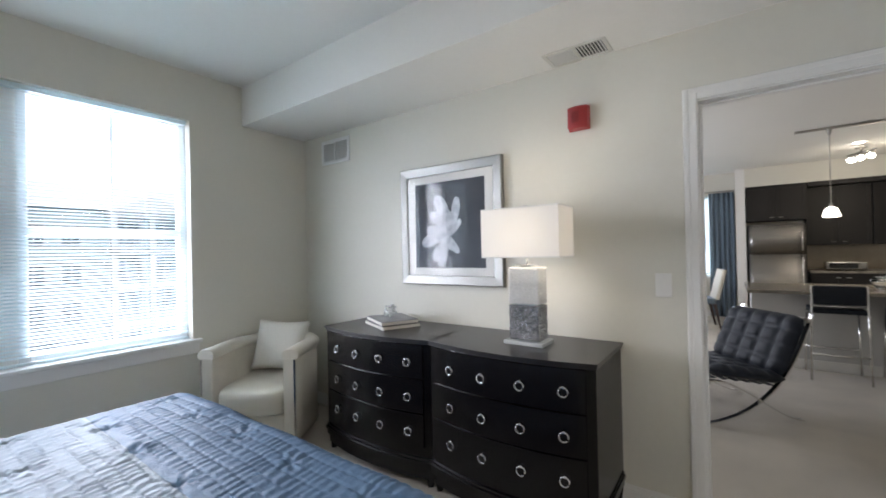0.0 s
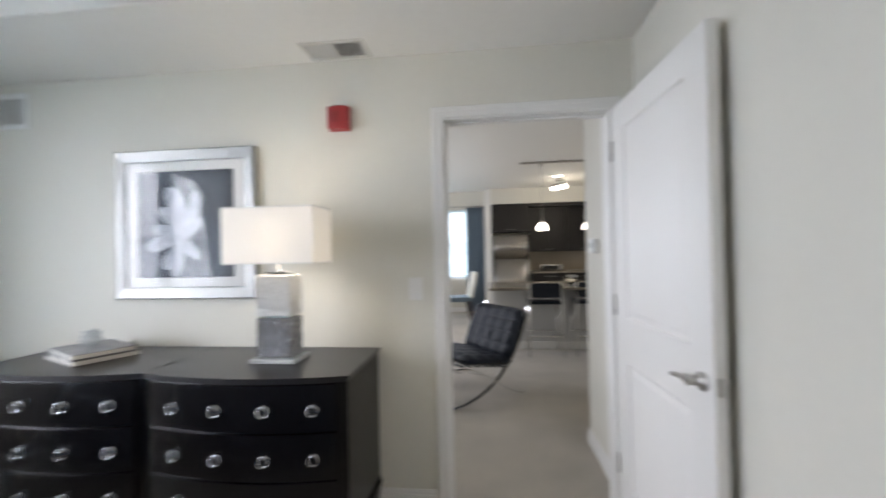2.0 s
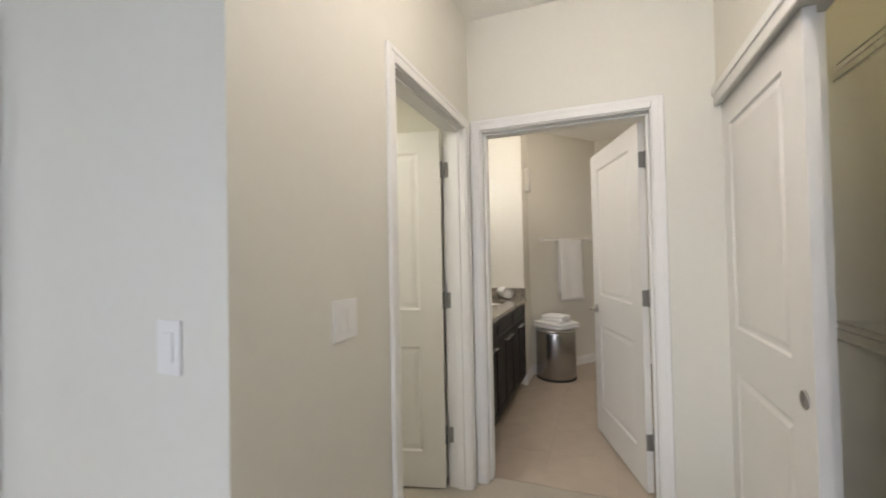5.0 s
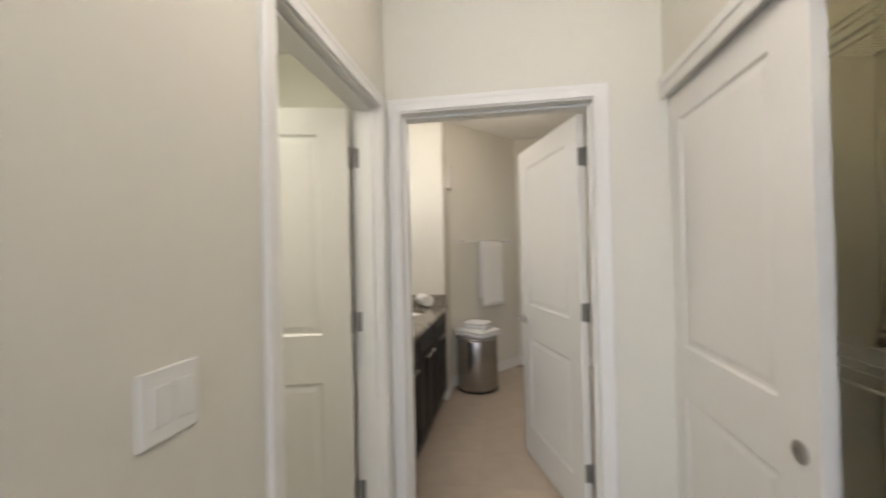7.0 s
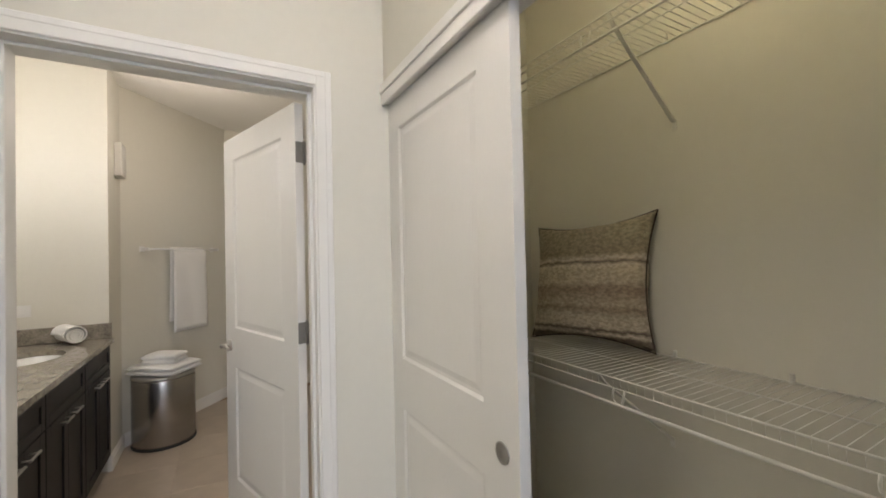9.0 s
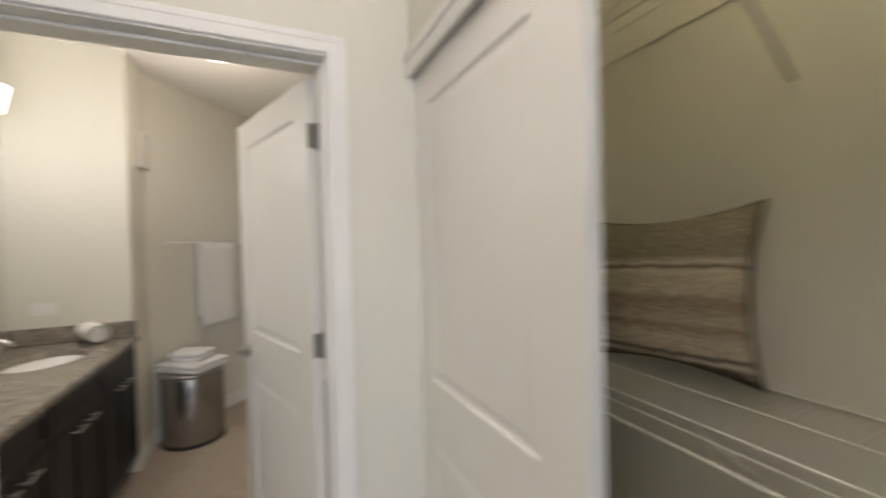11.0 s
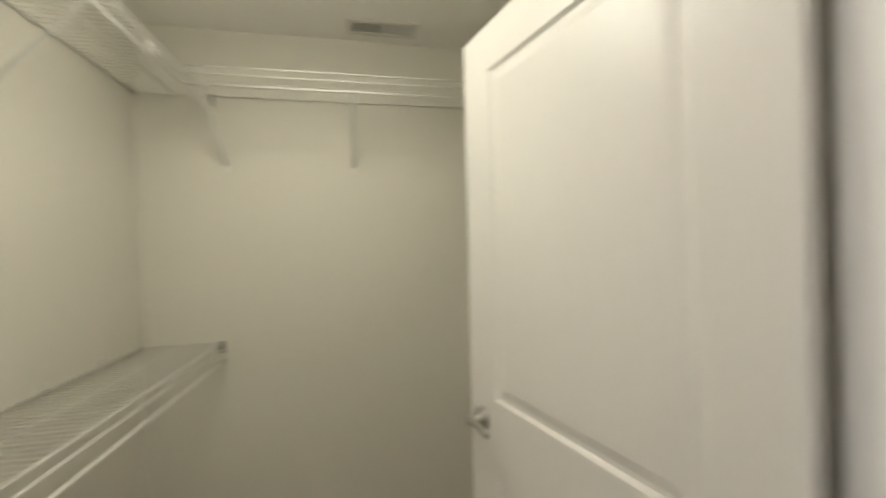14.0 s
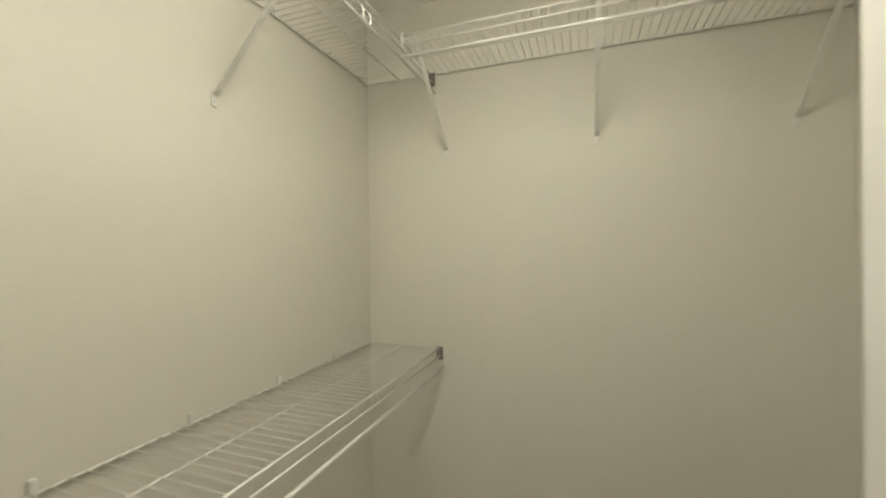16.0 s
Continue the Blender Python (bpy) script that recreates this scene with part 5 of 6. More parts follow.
bmesh.ops.create_icosphere(b, subdivisions=3, radius=0.036, matrix=Matrix.Translation((0, 0, 0.045)))
for k_, v in enumerate(b.verts):
    v.co = Vector((0, 0, 0.045)) + (v.co - Vector((0, 0, 0.045))) * (1.0 + 0.42 * ((k_ * 7) % 5 == 0) + 0.1 * math.sin(k_ * 3.7))
    v.co.z = max(v.co.z, 0.0)
part("crystal", b, M_ACRYL, th)


def picture():
    x0, x1, z0, z1 = -2.0, -1.16, 1.11, 1.945
    th = thing("framed_picture", pose((x0 + x1) / 2, NORTH, (z0 + z1) / 2), "silver-framed print of a pale blossom under glass", "picture")
    w, h = (x1 - x0) / 2, (z1 - z0) / 2
    f = 0.066
    bm = bmesh.new()
    ring = []
    for inset, y in ((0, 0), (0, -0.030), (0.006, -0.036), (f * 0.75, -0.031), (f - 0.006, -0.029), (f, -0.026), (f, -0.018)):
        ring.append([bm.verts.new(p) for p in ((-w + inset, y, -h + inset), (w - inset, y, -h + inset), (w - inset, y, h - inset), (-w + inset, y, h - inset))])
    for p, q in zip(ring, ring[1:]):
        for i in range(4):
            bm.faces.new((p[i], p[(i + 1) % 4], q[(i + 1) % 4], q[i]))
    part("frame", bm, M_SILVER, th)
    bm = bmesh.new()
    box(bm, -w + f - 0.004, w - f + 0.004, -0.021, -0.017, -h + f - 0.004, h - f + 0.004)
    part("mat", bm, M_PAPER, th)
    pw, ph = 0.29, 0.298
    bm = bmesh.new()
    box(bm, -pw, pw, -0.0222, -0.0212, -ph, ph)
    part("print", bm, M_ART, th)
    bm = bmesh.new()
    rng = random.Random(11)

    def petal(cx, cz, ang, ln, wd, lift):
        n = 14
        c0 = bm.verts.new((cx, lift, cz))
        left, right = [], []
        for i in range(1, n + 1):
            u = i / n
            prof = wd * 1.3 * (u ** 0.7) * max(0.05, 1 - u ** 5) ** 0.5 * (1 + rng.uniform(-0.04, 0.04))
            dx, dz = math.cos(ang), math.sin(ang)
            bend = 0.10 * ln * u * u
            px, pz = cx + dx * ln * u - dz * bend, cz + dz * ln * u + dx * bend
            left.append(bm.verts.new((px - dz * prof, lift, pz + dx * prof)))
            right.append(bm.verts.new((px + dz * prof, lift, pz - dx * prof)))
        bm.faces.new((c0, left[0], right[0]))
        for i in range(n - 1):
            bm.faces.new((left[i], left[i + 1], right[i + 1], right[i]))
    cx, cz = 0.017, -0.083
    for i, (a, ln, wd) in enumerate(((106, 0.31, 0.055), (128, 0.24, 0.045), (72, 0.27, 0.036), (48, 0.14, 0.022), (158, 0.21, 0.040), (184, 0.25, 0.045), (222, 0.22, 0.042), (241, 0.23, 0.036), (292, 0.13, 0.028), (270, 0.10, 0.024), (92, 0.19, 0.030))):
        petal(cx, cz, radians(a), ln, wd, -0.0224 - 0.00015 * i)
    part("blossom", bm, M_PETAL, th)
    bm = bmesh.new()
    box(bm, -w + f, w - f, -0.0262, -0.0247, -h + f, h - f)
    g = part("glass", bm, M_PICGLASS, th)
    g.visible_shadow = False


picture()


def armchair():
    th = thing("armchair", pose(-2.835, 1.955, 0, 0, 0, 33), "cream leather barrel armchair with chrome front strips", "armchair")
    R, T, F = 0.322, 0.078, -0.345

    def upath(r, n=18):
        pts = [(r, F + (0.0 if r > 0.3 else 0.0))]
        pts += [(r, -0.18)]
        pts += [(r * math.cos(math.pi * i / n), r * math.sin(math.pi * i / n) * 0.98) for i in range(n + 1)]
        pts += [(-r, -0.18), (-r, F)]
        return pts
    outer, inner = upath(R), upath(R - T)
    lip = upath(R + 0.018)

    def shell(bm, prof):
        """prof: list of (t, z), t 0 outer to 1 inner, below 0 beyond the outer face."""
        rows = []
        for t, z in prof:
            row = []
            for (ox, oy), (ix, iy) in zip(outer, inner):
                row.append(bm.verts.new((ox + (ix - ox) * t, oy + (iy - oy) * t if oy != F else F, z)))
            rows.append(row)
        for a, c in zip(rows, rows[1:] + rows[:1]):
            for i in range(len(a) - 1):
                f = bm.faces.new((a[i], a[i + 1], c[i + 1], c[i]))
                f.smooth = True
        bm.faces.new([r[0] for r in rows])
        bm.faces.new([r[-1] for r in rows][::-1])
    bm = bmesh.new()
    shell(bm, [(0, 0.09), (0, 0.645), (1, 0.645), (1, 0.09)])
    part("body", bm, M_LEATHER_W, th)
    bm = bmesh.new()
    shell(bm, [(-0.2, 0.648), (-0.3, 0.665), (-0.25, 0.69), (0.0, 0.708), (0.5, 0.712), (0.95, 0.702), (1.1, 0.68), (1.08, 0.655), (1.0, 0.648)])
    part("arm_rest", bm, M_LEATHER_W, th)
    bm = bmesh.new()
    box(bm, -R + T + 0.002, R - T - 0.002, F + 0.01, 0.22, 0.09, 0.27, 0.01, 2)
    part("seat_base", bm, M_LEATHER_W, th)
    bm = bmesh.new()
    w = R - T - 0.004
    n = 22
    rows = []
    for z, k in ((0.272, 0.97), (0.29, 1.0), (0.385, 1.0), (0.415, 0.985), (0.432, 0.93), (0.442, 0.75), (0.447, 0.4)):
        row = []
        for i in range(4 * n):
            a = 2 * math.pi * i / (4 * n)
            cx, cy = math.cos(a), math.sin(a)
            p = 5.0
            r = (abs(cx) ** p + abs(cy) ** p) ** (-1 / p)
            y = (F + 0.31) * 0 + cy * r * 0.315 * k - 0.06
            row.append(bm.verts.new((cx * r * w * k, y, z)))
        rows.append(row)
    for a, c in zip(rows, rows[1:]):
        for i in range(4 * n):
            bm.faces.new((a[i], a[(i + 1) % (4 * n)], c[(i + 1) % (4 * n)], c[i]))
    bm.faces.new(rows[0][::-1])
    bm.faces.new(rows[-1])
    part("seat_cushion", bm, M_LEATHER_W, th, smooth=True)
    for s in (-1, 1):
        bm = bmesh.new()
        x = s * (R + 0.004)
        box(bm, min(x, x - s * 0.012), max(x, x - s * 0.012), F - 0.004, F + 0.010, 0.0, 0.645, 0.001)
        part("chrome_strip", bm, M_CHROME, th, "polished chrome front strip")
        bm = bmesh.new()
        box(bm, s * 0.24 - 0.02, s * 0.24 + 0.02, 0.20, 0.24, 0, 0.09, 0.003)
        part("foot", bm, M_CHROME, th)


armchair()
cushion("throw_pillow", pose(-2.835, 1.955, 0, 0, 0, 33) @ pose(0.0, 0.06, 0.452, -20, 3, 0), 0.41, 0.39, 0.14, M_LINEN_W, "plain cream throw pillow leaning in the armchair", "pillow", wrinkle=0.006, seed=8)


def bed():
    X0, X1, Y0, Y1, Z = -2.44, -0.46, -0.92, 1.225, 0.612
    th = thing("bed", pose((X0 + X1) / 2, (Y0 + Y1) / 2, 0), "wide bed frame and mattress under a blue comforter", "bed")
    w, d = (X1 - X0) / 2, (Y1 - Y0) / 2
    bm = bmesh.new()
    box(bm, -w + 0.04, w - 0.04, -d + 0.02, d - 0.04, 0.32, 0.565, 0.04, 3)
    part("mattress", bm, M_PAPER, th)
    bm = bmesh.new()
    box(bm, -w + 0.05, w - 0.05, -d + 0.02, d - 0.05, 0.12, 0.318, 0.01)
    part("box_spring", bm, M_LINEN_W, th)
    for x in (-w + 0.12, w - 0.12):
        for y in (-d + 0.12, d - 0.12):
            bm = bmesh.new()
            tube(bm, (x, y, 0), (x, y, 0.12), 0.025, 12)
            part("leg", bm, M_DARK, th)
    cf = thing("comforter", pose(0, 0, 0), "pintucked satin comforter in slate blue with a silver-grey panel", "comforter")
    r = 0.075
    drop = 0.42
    step = 0.0064

    def fold(s, lo, hi):
        """Maps arc length s to place across and depth, rounding at both edges."""
        if s > hi - r:
            q = s - (hi - r)
            a = q / r
            if a < math.pi / 2:
                return hi - r + r * math.sin(a), -r * (1 - math.cos(a)), a
            return hi + 0.02 * (q - r * math.pi / 2) / drop, -r - (q - r * math.pi / 2), math.pi / 2
        if s < lo + r:
            q = lo + r - s
            a = q / r
            if a < math.pi / 2:
                return lo + r - r * math.sin(a), -r * (1 - math.cos(a)), -a
            return lo - 0.02 * (q - r * math.pi / 2) / drop, -r - (q - r * math.pi / 2), -math.pi / 2
        return s, 0.0, 0.0
    ext = r * (math.pi / 2 - 1) + drop
    tufts = [(X0 + 0.12 + 0.36 * a + (0.18 if c % 2 else 0.0), Y1 - 0.16 - 0.27 * c) for a in range(6) for c in range(8)]
    xs = np.arange(X0 - ext, X1 + ext, step * 1.05)
    ys = np.arange(Y0, Y1 + ext, step)
    rng = random.Random(4)
    creases = [(rng.uniform(X0, X1), rng.uniform(0.1, Y1), rng.uniform(0, math.pi), rng.uniform(0.03, 0.07), rng.uniform(0.010, 0.016)) for _ in range(9)]
    
    def height(x, y):
        wx = x + 0.005 * math.sin(7 * y + 1.3) + 0.002 * math.sin(19 * y + 2 * x)
        wy = y + 0.007 * math.sin(5 * x + 0.4) + 0.0025 * math.sin(17 * x + 3 * y)
        u, v = abs(math.sin(math.pi * wx / 0.082)), abs(math.sin(math.pi * wy / 0.054))
        row = math.floor(wy / 0.054)
        if 0.775 < y < 0.815:
            puff = 0.003 + 0.0006 * math.sin(60 * x + 8 * y)
        else:
            puff = 0.0050 * min(1, v * 3.2) * (0.35 + 0.65 * min(1, u * 4.5))
            gather = 0.5 + 0.5 * math.sin(6.3 * x + 2.1 * row) * math.sin(3.7 * y + 1.1 * row)
            puff += 0.0030 * math.sin(165 * wx + 2.2 * math.sin(23 * wx + row) + 4.7 * row + 30 * wy) * (1 - 0.45 * v) * (0.35 + 0.8 * gather)
        for a, c in tufts:
            dx, dy = x - a, y - c
            d2 = dx * dx + dy * dy
            if d2 < 0.012:
                d = math.sqrt(d2)
                puff -= 0.012 * math.exp(-(d / 0.017) ** 2)
                puff += 0.0032 * math.sin(7 * math.atan2(dy, dx) + 9 * a) * math.exp(-((d - 0.04) / 0.025) ** 2)
        puff += 0.003 * math.sin(4.1 * x + 1) * math.sin(3.3 * y + 2) + 0.002 * math.sin(11 * x + 4 * y)
        for a, c, t, ln, sg in creases:
            dx, dy = x - a, y - c
            if abs(dx) + abs(dy) < 0.3:
                u, v = dx * math.cos(t) + dy * math.sin(t), -dx * math.sin(t) + dy * math.cos(t)
                puff -= 0.006 * math.exp(-(u / ln) ** 2 - (v / sg) ** 2)
                puff += 0.0025 * math.exp(-(u / ln) ** 2 - ((v - 0.03) / sg) ** 2)
        return puff
    pts = {}
    for j, y in enumerate(ys):
        py, dz1, ay = fold(y, Y0 - 9, Y1)
        for i, x in enumerate(xs):
            px, dz0, ax = fold(x, X0, X1)
            hgt = height(x, y) + 0.008
            nx, ny = math.sin(ax), math.sin(ay)
            nz = max(0.0, math.cos(ax) * math.cos(ay))
            dz = dz0 + dz1 if (dz0 > -r or dz1 > -r) else min(dz0, dz1) - 0.02
            z = Z + max(dz, -0.47) + nz * hgt
            crown = 0.012 * (1 - ((px - (X0 + X1) / 2) / w) ** 2)
            pts[i, j] = (px + nx * hgt * 1.6, py + ny * hgt * 1.6, z + crown * nz)
    split = [j for j, y in enumerate(ys) if y >= 0.775][0]
    for nm, j0, j1, mat, lab in (("silver_panel", 0, split, M_SILK, "silver-grey satin panel"), ("blue_panel", split, len(ys) - 1, M_BLUE, "slate blue satin panel")):
        me_v, me_f = [], []
        nx_ = len(xs)
        for j in range(j0, j1 + 1):
            for i in range(nx_):
                me_v.append(pts[i, j])
        for j in range(j1 - j0):
            for i in range(nx_ - 1):
                a = j * nx_ + i
                me_f.append((a, a + 1, a + nx_ + 1, a + nx_))
        me = bpy.data.meshes.new(nm)
        me.from_pydata(me_v, [], me_f)
        me.materials.append(mat)
        for p in me.polygons:
            p.use_smooth = True
        o = new(nm, me)
        o.parent = cf
        tagged(o, label=lab)


bed()

# ---- living room, dining and kitchen beyond the door ----


def tufted(bm, w, d, t, nx, ny, m):
    """A leather cushion with a grid of sunk buttons; local x, y across, z up."""
    k = 8
    NX, NY = nx * k, ny * k
    top, bot = [], []
    for j in range(NY + 1):
        r1, r2 = [], []
        for i in range(NX + 1):
            u, v = i / k, j / k
            e = min(1, min(i, NX - i) / 4) ** 0.5 * min(1, min(j, NY - j) / 4) ** 0.5
            f = 0.58 + 0.42 * (abs(math.sin(math.pi * u)) * abs(math.sin(math.pi * v))) ** 0.4
            z = t / 2 + (t / 2) * e * f
            x, y = -w / 2 + w * i / NX, -d / 2 + d * j / NY
            round_off = 0.022 * (1 - min(1, min(i, NX - i) / 5)) * (1 - min(1, min(j, NY - j) / 5))
            x, y = x - math.copysign(round_off, x), y - math.copysign(round_off, y)
            r1.append(bm.verts.new(m @ Vector((x, y, z))))
            r2.append(bm.verts.new(m @ Vector((x, y, t / 2 - (t / 2) * e * 0.9))) if not (i in (0, NX) or j in (0, NY)) else r1[-1])
        top.append(r1)
        bot.append(r2)
    for g in (top, bot):
        for j in range(NY):
            for i in range(NX):
                bm.faces.new((g[j][i], g[j][i + 1], g[j + 1][i + 1], g[j + 1][i]))


def lounge_chair():
    th = thing("lounge_chair", pose(-0.10, 4.34, 0, 0, 0, -52.3), "black tufted leather lounge chair on a crossed chrome frame", "chair")
    bm = bmesh.new()
    tufted(bm, 0.76, 0.56, 0.10, 5, 4, Matrix.Translation((0, -0.03, 0.315)) @ Matrix.Rotation(radians(-9), 4, "X"))
    part("seat", bm, M_LEATHER_B, th, smooth=True)
    bm = bmesh.new()
    tufted(bm, 0.76, 0.50, 0.10, 5, 4, Matrix.Translation((0, 0.335, 0.545)) @ Matrix.Rotation(radians(66), 4, "X"))
    part("backrest", bm, M_LEATHER_B, th, smooth=True)
    for s in (-1, 1):
        x = s * 0.33
        arc = []
        for i in range(17):
            u = i / 16
            arc.append((x, 0.47 - 0.88 * u + 0.10 * math.sin(math.pi * u), 0.79 * (1 - u) ** 1.9 + 0.012))
        bm = bmesh.new()
        sweep(bm, arc, 0, flat=(0.035, 0.011, (1, 0, 0)))
        part("back_leg_bar", bm, M_CHROME, th)
        bar = []
        for i in range(15):
            u = i / 14
            bar.append((x, -0.36 + 0.74 * u, 0.33 - 0.32 * (3 * u * u - 2 * u ** 3) + 0.025 * math.sin(math.pi * u)))
        bm = bmesh.new()
        sweep(bm, bar, 0, flat=(0.035, 0.011, (1, 0, 0)))
        part("front_leg_bar", bm, M_CHROME, th)
    for y, z in ((0.44, 0.76), (-0.33, 0.315)):
        bm = bmesh.new()
        box(bm, -0.33, 0.33, y - 0.006, y + 0.006, z - 0.017, z + 0.017, 0.002)
        part("cross_bar", bm, M_NICKEL, th)
    for i in range(6):
        bm = bmesh.new()
        y = -0.28 + i * 0.09
        z = 0.31 - (y + 0.03) * 0.16
        box(bm, -0.30, 0.30, y - 0.018, y + 0.018, z - 0.012, z - 0.006)
        part("strap", bm, M_LEATHER_B, th)


lounge_chair()


def bar_stool(m):
    th = thing("bar_stool", m, "chrome bar stool with black seat and low black back", "stool", "stools at the kitchen island")
    r = 0.010
    for x in (-0.205, 0.205):
        for y0, y1, zt in ((-0.20, -0.175, 0.93), (0.20, 0.18, 0.655)):
            bm = bmesh.new()
            tube(bm, (x * 1.03, y0, 0), (x * 0.95, y1, zt), r, 10)
            part("leg", bm, M_CHROME, th)
        bm = bmesh.new()
        tube(bm, (x, -0.19, 0.645), (x, 0.18, 0.645), r, 8)
        part("side_rail", bm, M_CHROME, th)
    for y in (-0.195, 0.19):
        bm = bmesh.new()
        tube(bm, (-0.205, y, 0.26), (0.205, y, 0.26), r * 0.9, 8)
        part("foot_rest", bm, M_CHROME, th)
    bm = bmesh.new()
    tube(bm, (-0.2, -0.175, 0.73), (0.2, -0.175, 0.73), r * 0.9, 8)
    part("back_rail", bm, M_CHROME, th)
    bm = bmesh.new()
    box(bm, -0.20, 0.20, -0.17, 0.19, 0.655, 0.70, 0.012, 2)
    part("seat", bm, M_LEATHER_B, th)
    bm = bmesh.new()
    box(bm, -0.185, 0.185, -0.19, -0.16, 0.745, 0.93, 0.008, 2)
    part("backrest", bm, M_LEATHER_B, th)
    return th


s0 = bar_stool(pose(0.815, 5.80, 0))
s1 = copy_thing(s0, pose(1.40, 5.84, 0))
s2 = copy_thing(s0, pose(2.0, 5.86, 0))

IX0, IX1, IY = 0.13, 2.9, 6.05
th = thing("kitchen_island", pose(IX0, IY, 0), "grey painted kitchen island base", "island")
b = bmesh.new()
box(b, 0.03, IX1 - IX0, 0, 0.62, 0.0, 0.835)
part("body", b, M_ISLAND, th)
b = bmesh.new()
box(b, 0.03, IX1 - IX0, -0.014, -0.001, 0, 0.10, 0.002)
part("baseboard", b, M_TRIM, th)
th = thing("island_top", pose(IX0, IY, 0.836), "speckled granite island top with a seating overhang", "countertop")
b = bmesh.new()
box(b, -0.02, IX1 - IX0 + 0.02, -0.42, 0.66, 0, 0.034, 0.005, 2)
part("slab", b, M_GRANITE, th)


def kitchen_unit(name, x0, x1, y0, y1, z0, z1, doors, label, handle_z):
    th = thing(name, pose(x0, y0, z0), label, "cabinet", "kitchen cabinets")
    w, h = x1 - x0, z1 - z0
    bm = bmesh.new()
    box(bm, 0.001, w - 0.001, 0.02, y1 - y0, 0, h)
    part("body", bm, M_ESP, th)
    for i in range(doors):
        a, c = w * i / doors + 0.003, w * (i + 1) / doors - 0.003
        bm = bmesh.new()
        for u0, u1, v0, v1 in ((a, a + 0.055, 0.003, h - 0.003), (c - 0.055, c, 0.003, h - 0.003), (a + 0.055, c - 0.055, 0.003, 0.058), (a + 0.055, c - 0.055, h - 0.058, h - 0.003)):
            box(bm, u0, u1, 0, 0.019, v0, v1, 0.0015)
        box(bm, a + 0.055, c - 0.055, 0.010, 0.019, 0.058, h - 0.058)
        d = part("door", bm, M_ESP, th)
        hx = c - 0.06 if i % 2 == 0 else a + 0.06
        bm = bmesh.new()
        tube(bm, (hx - 0.03, -0.025, handle_z), (hx + 0.03, -0.025, handle_z), 0.005, 8)
        tube(bm, (hx - 0.02, 0, handle_z), (hx - 0.02, -0.025, handle_z), 0.004, 6)
        tube(bm, (hx + 0.02, 0, handle_z), (hx + 0.02, -0.025, handle_z), 0.004, 6)
        part("handle", bm, M_NICKEL, d)


kitchen_unit("wall_cabinet", 0.20, 1.02, 9.22, 9.83, 1.76, 2.368, 2, "espresso cabinet over the refrigerator", 0.05)
for i in range(4):
    kitchen_unit("wall_cabinet", 1.03 + i * 0.80, 1.82 + i * 0.80, 9.50, 9.83, 1.32, 2.368, 2, "espresso wall cabinet over the kitchen counter", 0.05)
b = bmesh.new()
box(b, 1.03, 4.48, 9.222, 9.50, 2.30, 2.369)
structure("cabinet_filler", b, M_ESP)
for i in range(4):
    kitchen_unit("base_cabinet", 1.03 + i * 0.80, 1.82 + i * 0.80, 9.22, 9.83, 0.09, 0.86, 2, "espresso base cabinet under the kitchen counter", 0.70)
th = thing("kitchen_counter", pose(1.03, 9.19, 0.861), "speckled granite kitchen counter", "countertop")
b = bmesh.new()
box(b, 0, 3.44, 0, 0.64, 0, 0.034, 0.004)
part("slab", b, M_GRANITE, th)
bs = b = bmesh.new()
box(b, 1.03, 4.47, 9.832, 9.838, 0.90, 1.32)
structure("backsplash", b, M_SPLASH)


def fridge():
    th = thing("refrigerator", pose(0.225, 9.13, 0), "stainless steel top-freezer refrigerator", "refrigerator")
    w = 0.765
    bm = bmesh.new()
    box(bm, 0, w, 0.062, 0.68, 0.02, 1.685, 0.006)
    part("body", bm, M_DARK, th)
    for nm, z0, z1 in (("door", 0.06, 1.175), ("freezer_door", 1.185, 1.69)):
        bm = bmesh.new()
        n = 12
        lo, hi = [], []
        for lst, z in ((lo, z0), (hi, z1)):
            for i in range(n + 1):
                u = i / n
                lst.append(bm.verts.new((0.002 + u * (w - 0.004), 0.030 - 0.030 * math.sin(math.pi * u) ** 0.8, z)))
            lst.append(bm.verts.new((w - 0.002, 0.058, z)))
            lst.append(bm.verts.new((0.002, 0.058, z)))
        k = len(lo)
        bm.faces.new(lo[::-1])
        bm.faces.new(hi)
        for i in range(k):
            f = bm.faces.new((lo[i], lo[(i + 1) % k], hi[(i + 1) % k], hi[i]))
            f.smooth = i < n
        d = part(nm, bm, M_FRIDGE, th)
        bm = bmesh.new()
        h0, h1 = (z0 + 0.35, z1 - 0.03) if nm == "door" else (z0 + 0.03, z1 - 0.12)
        sweep(bm, [(w - 0.06, 0.012, h0), (w - 0.06, -0.035, h0 + 0.03), (w - 0.06, -0.035, h1 - 0.03), (w - 0.06, 0.012, h1)], 0.011, 8)
        part("handle", bm, M_CHROME, d)


fridge()


def toaster_oven():
    th = thing("toaster_oven", pose(1.50, 9.45, 0.896), "low chrome countertop oven on the kitchen counter", "appliance")
    bm = bmesh.new()
    box(bm, -0.24, 0.24, -0.02, 0.30, 0.015, 0.14, 0.012, 2)
    part("body", bm, M_STEEL, th)
    bm = bmesh.new()
    box(bm, -0.21, 0.13, -0.026, -0.021, 0.035, 0.115, 0.002)
    part("door", bm, M_DARK, th)
    bm = bmesh.new()
    tube(bm, (-0.19, -0.045, 0.122), (0.11, -0.045, 0.122), 0.008, 8)
    part("handle", bm, M_CHROME, th)


toaster_oven()


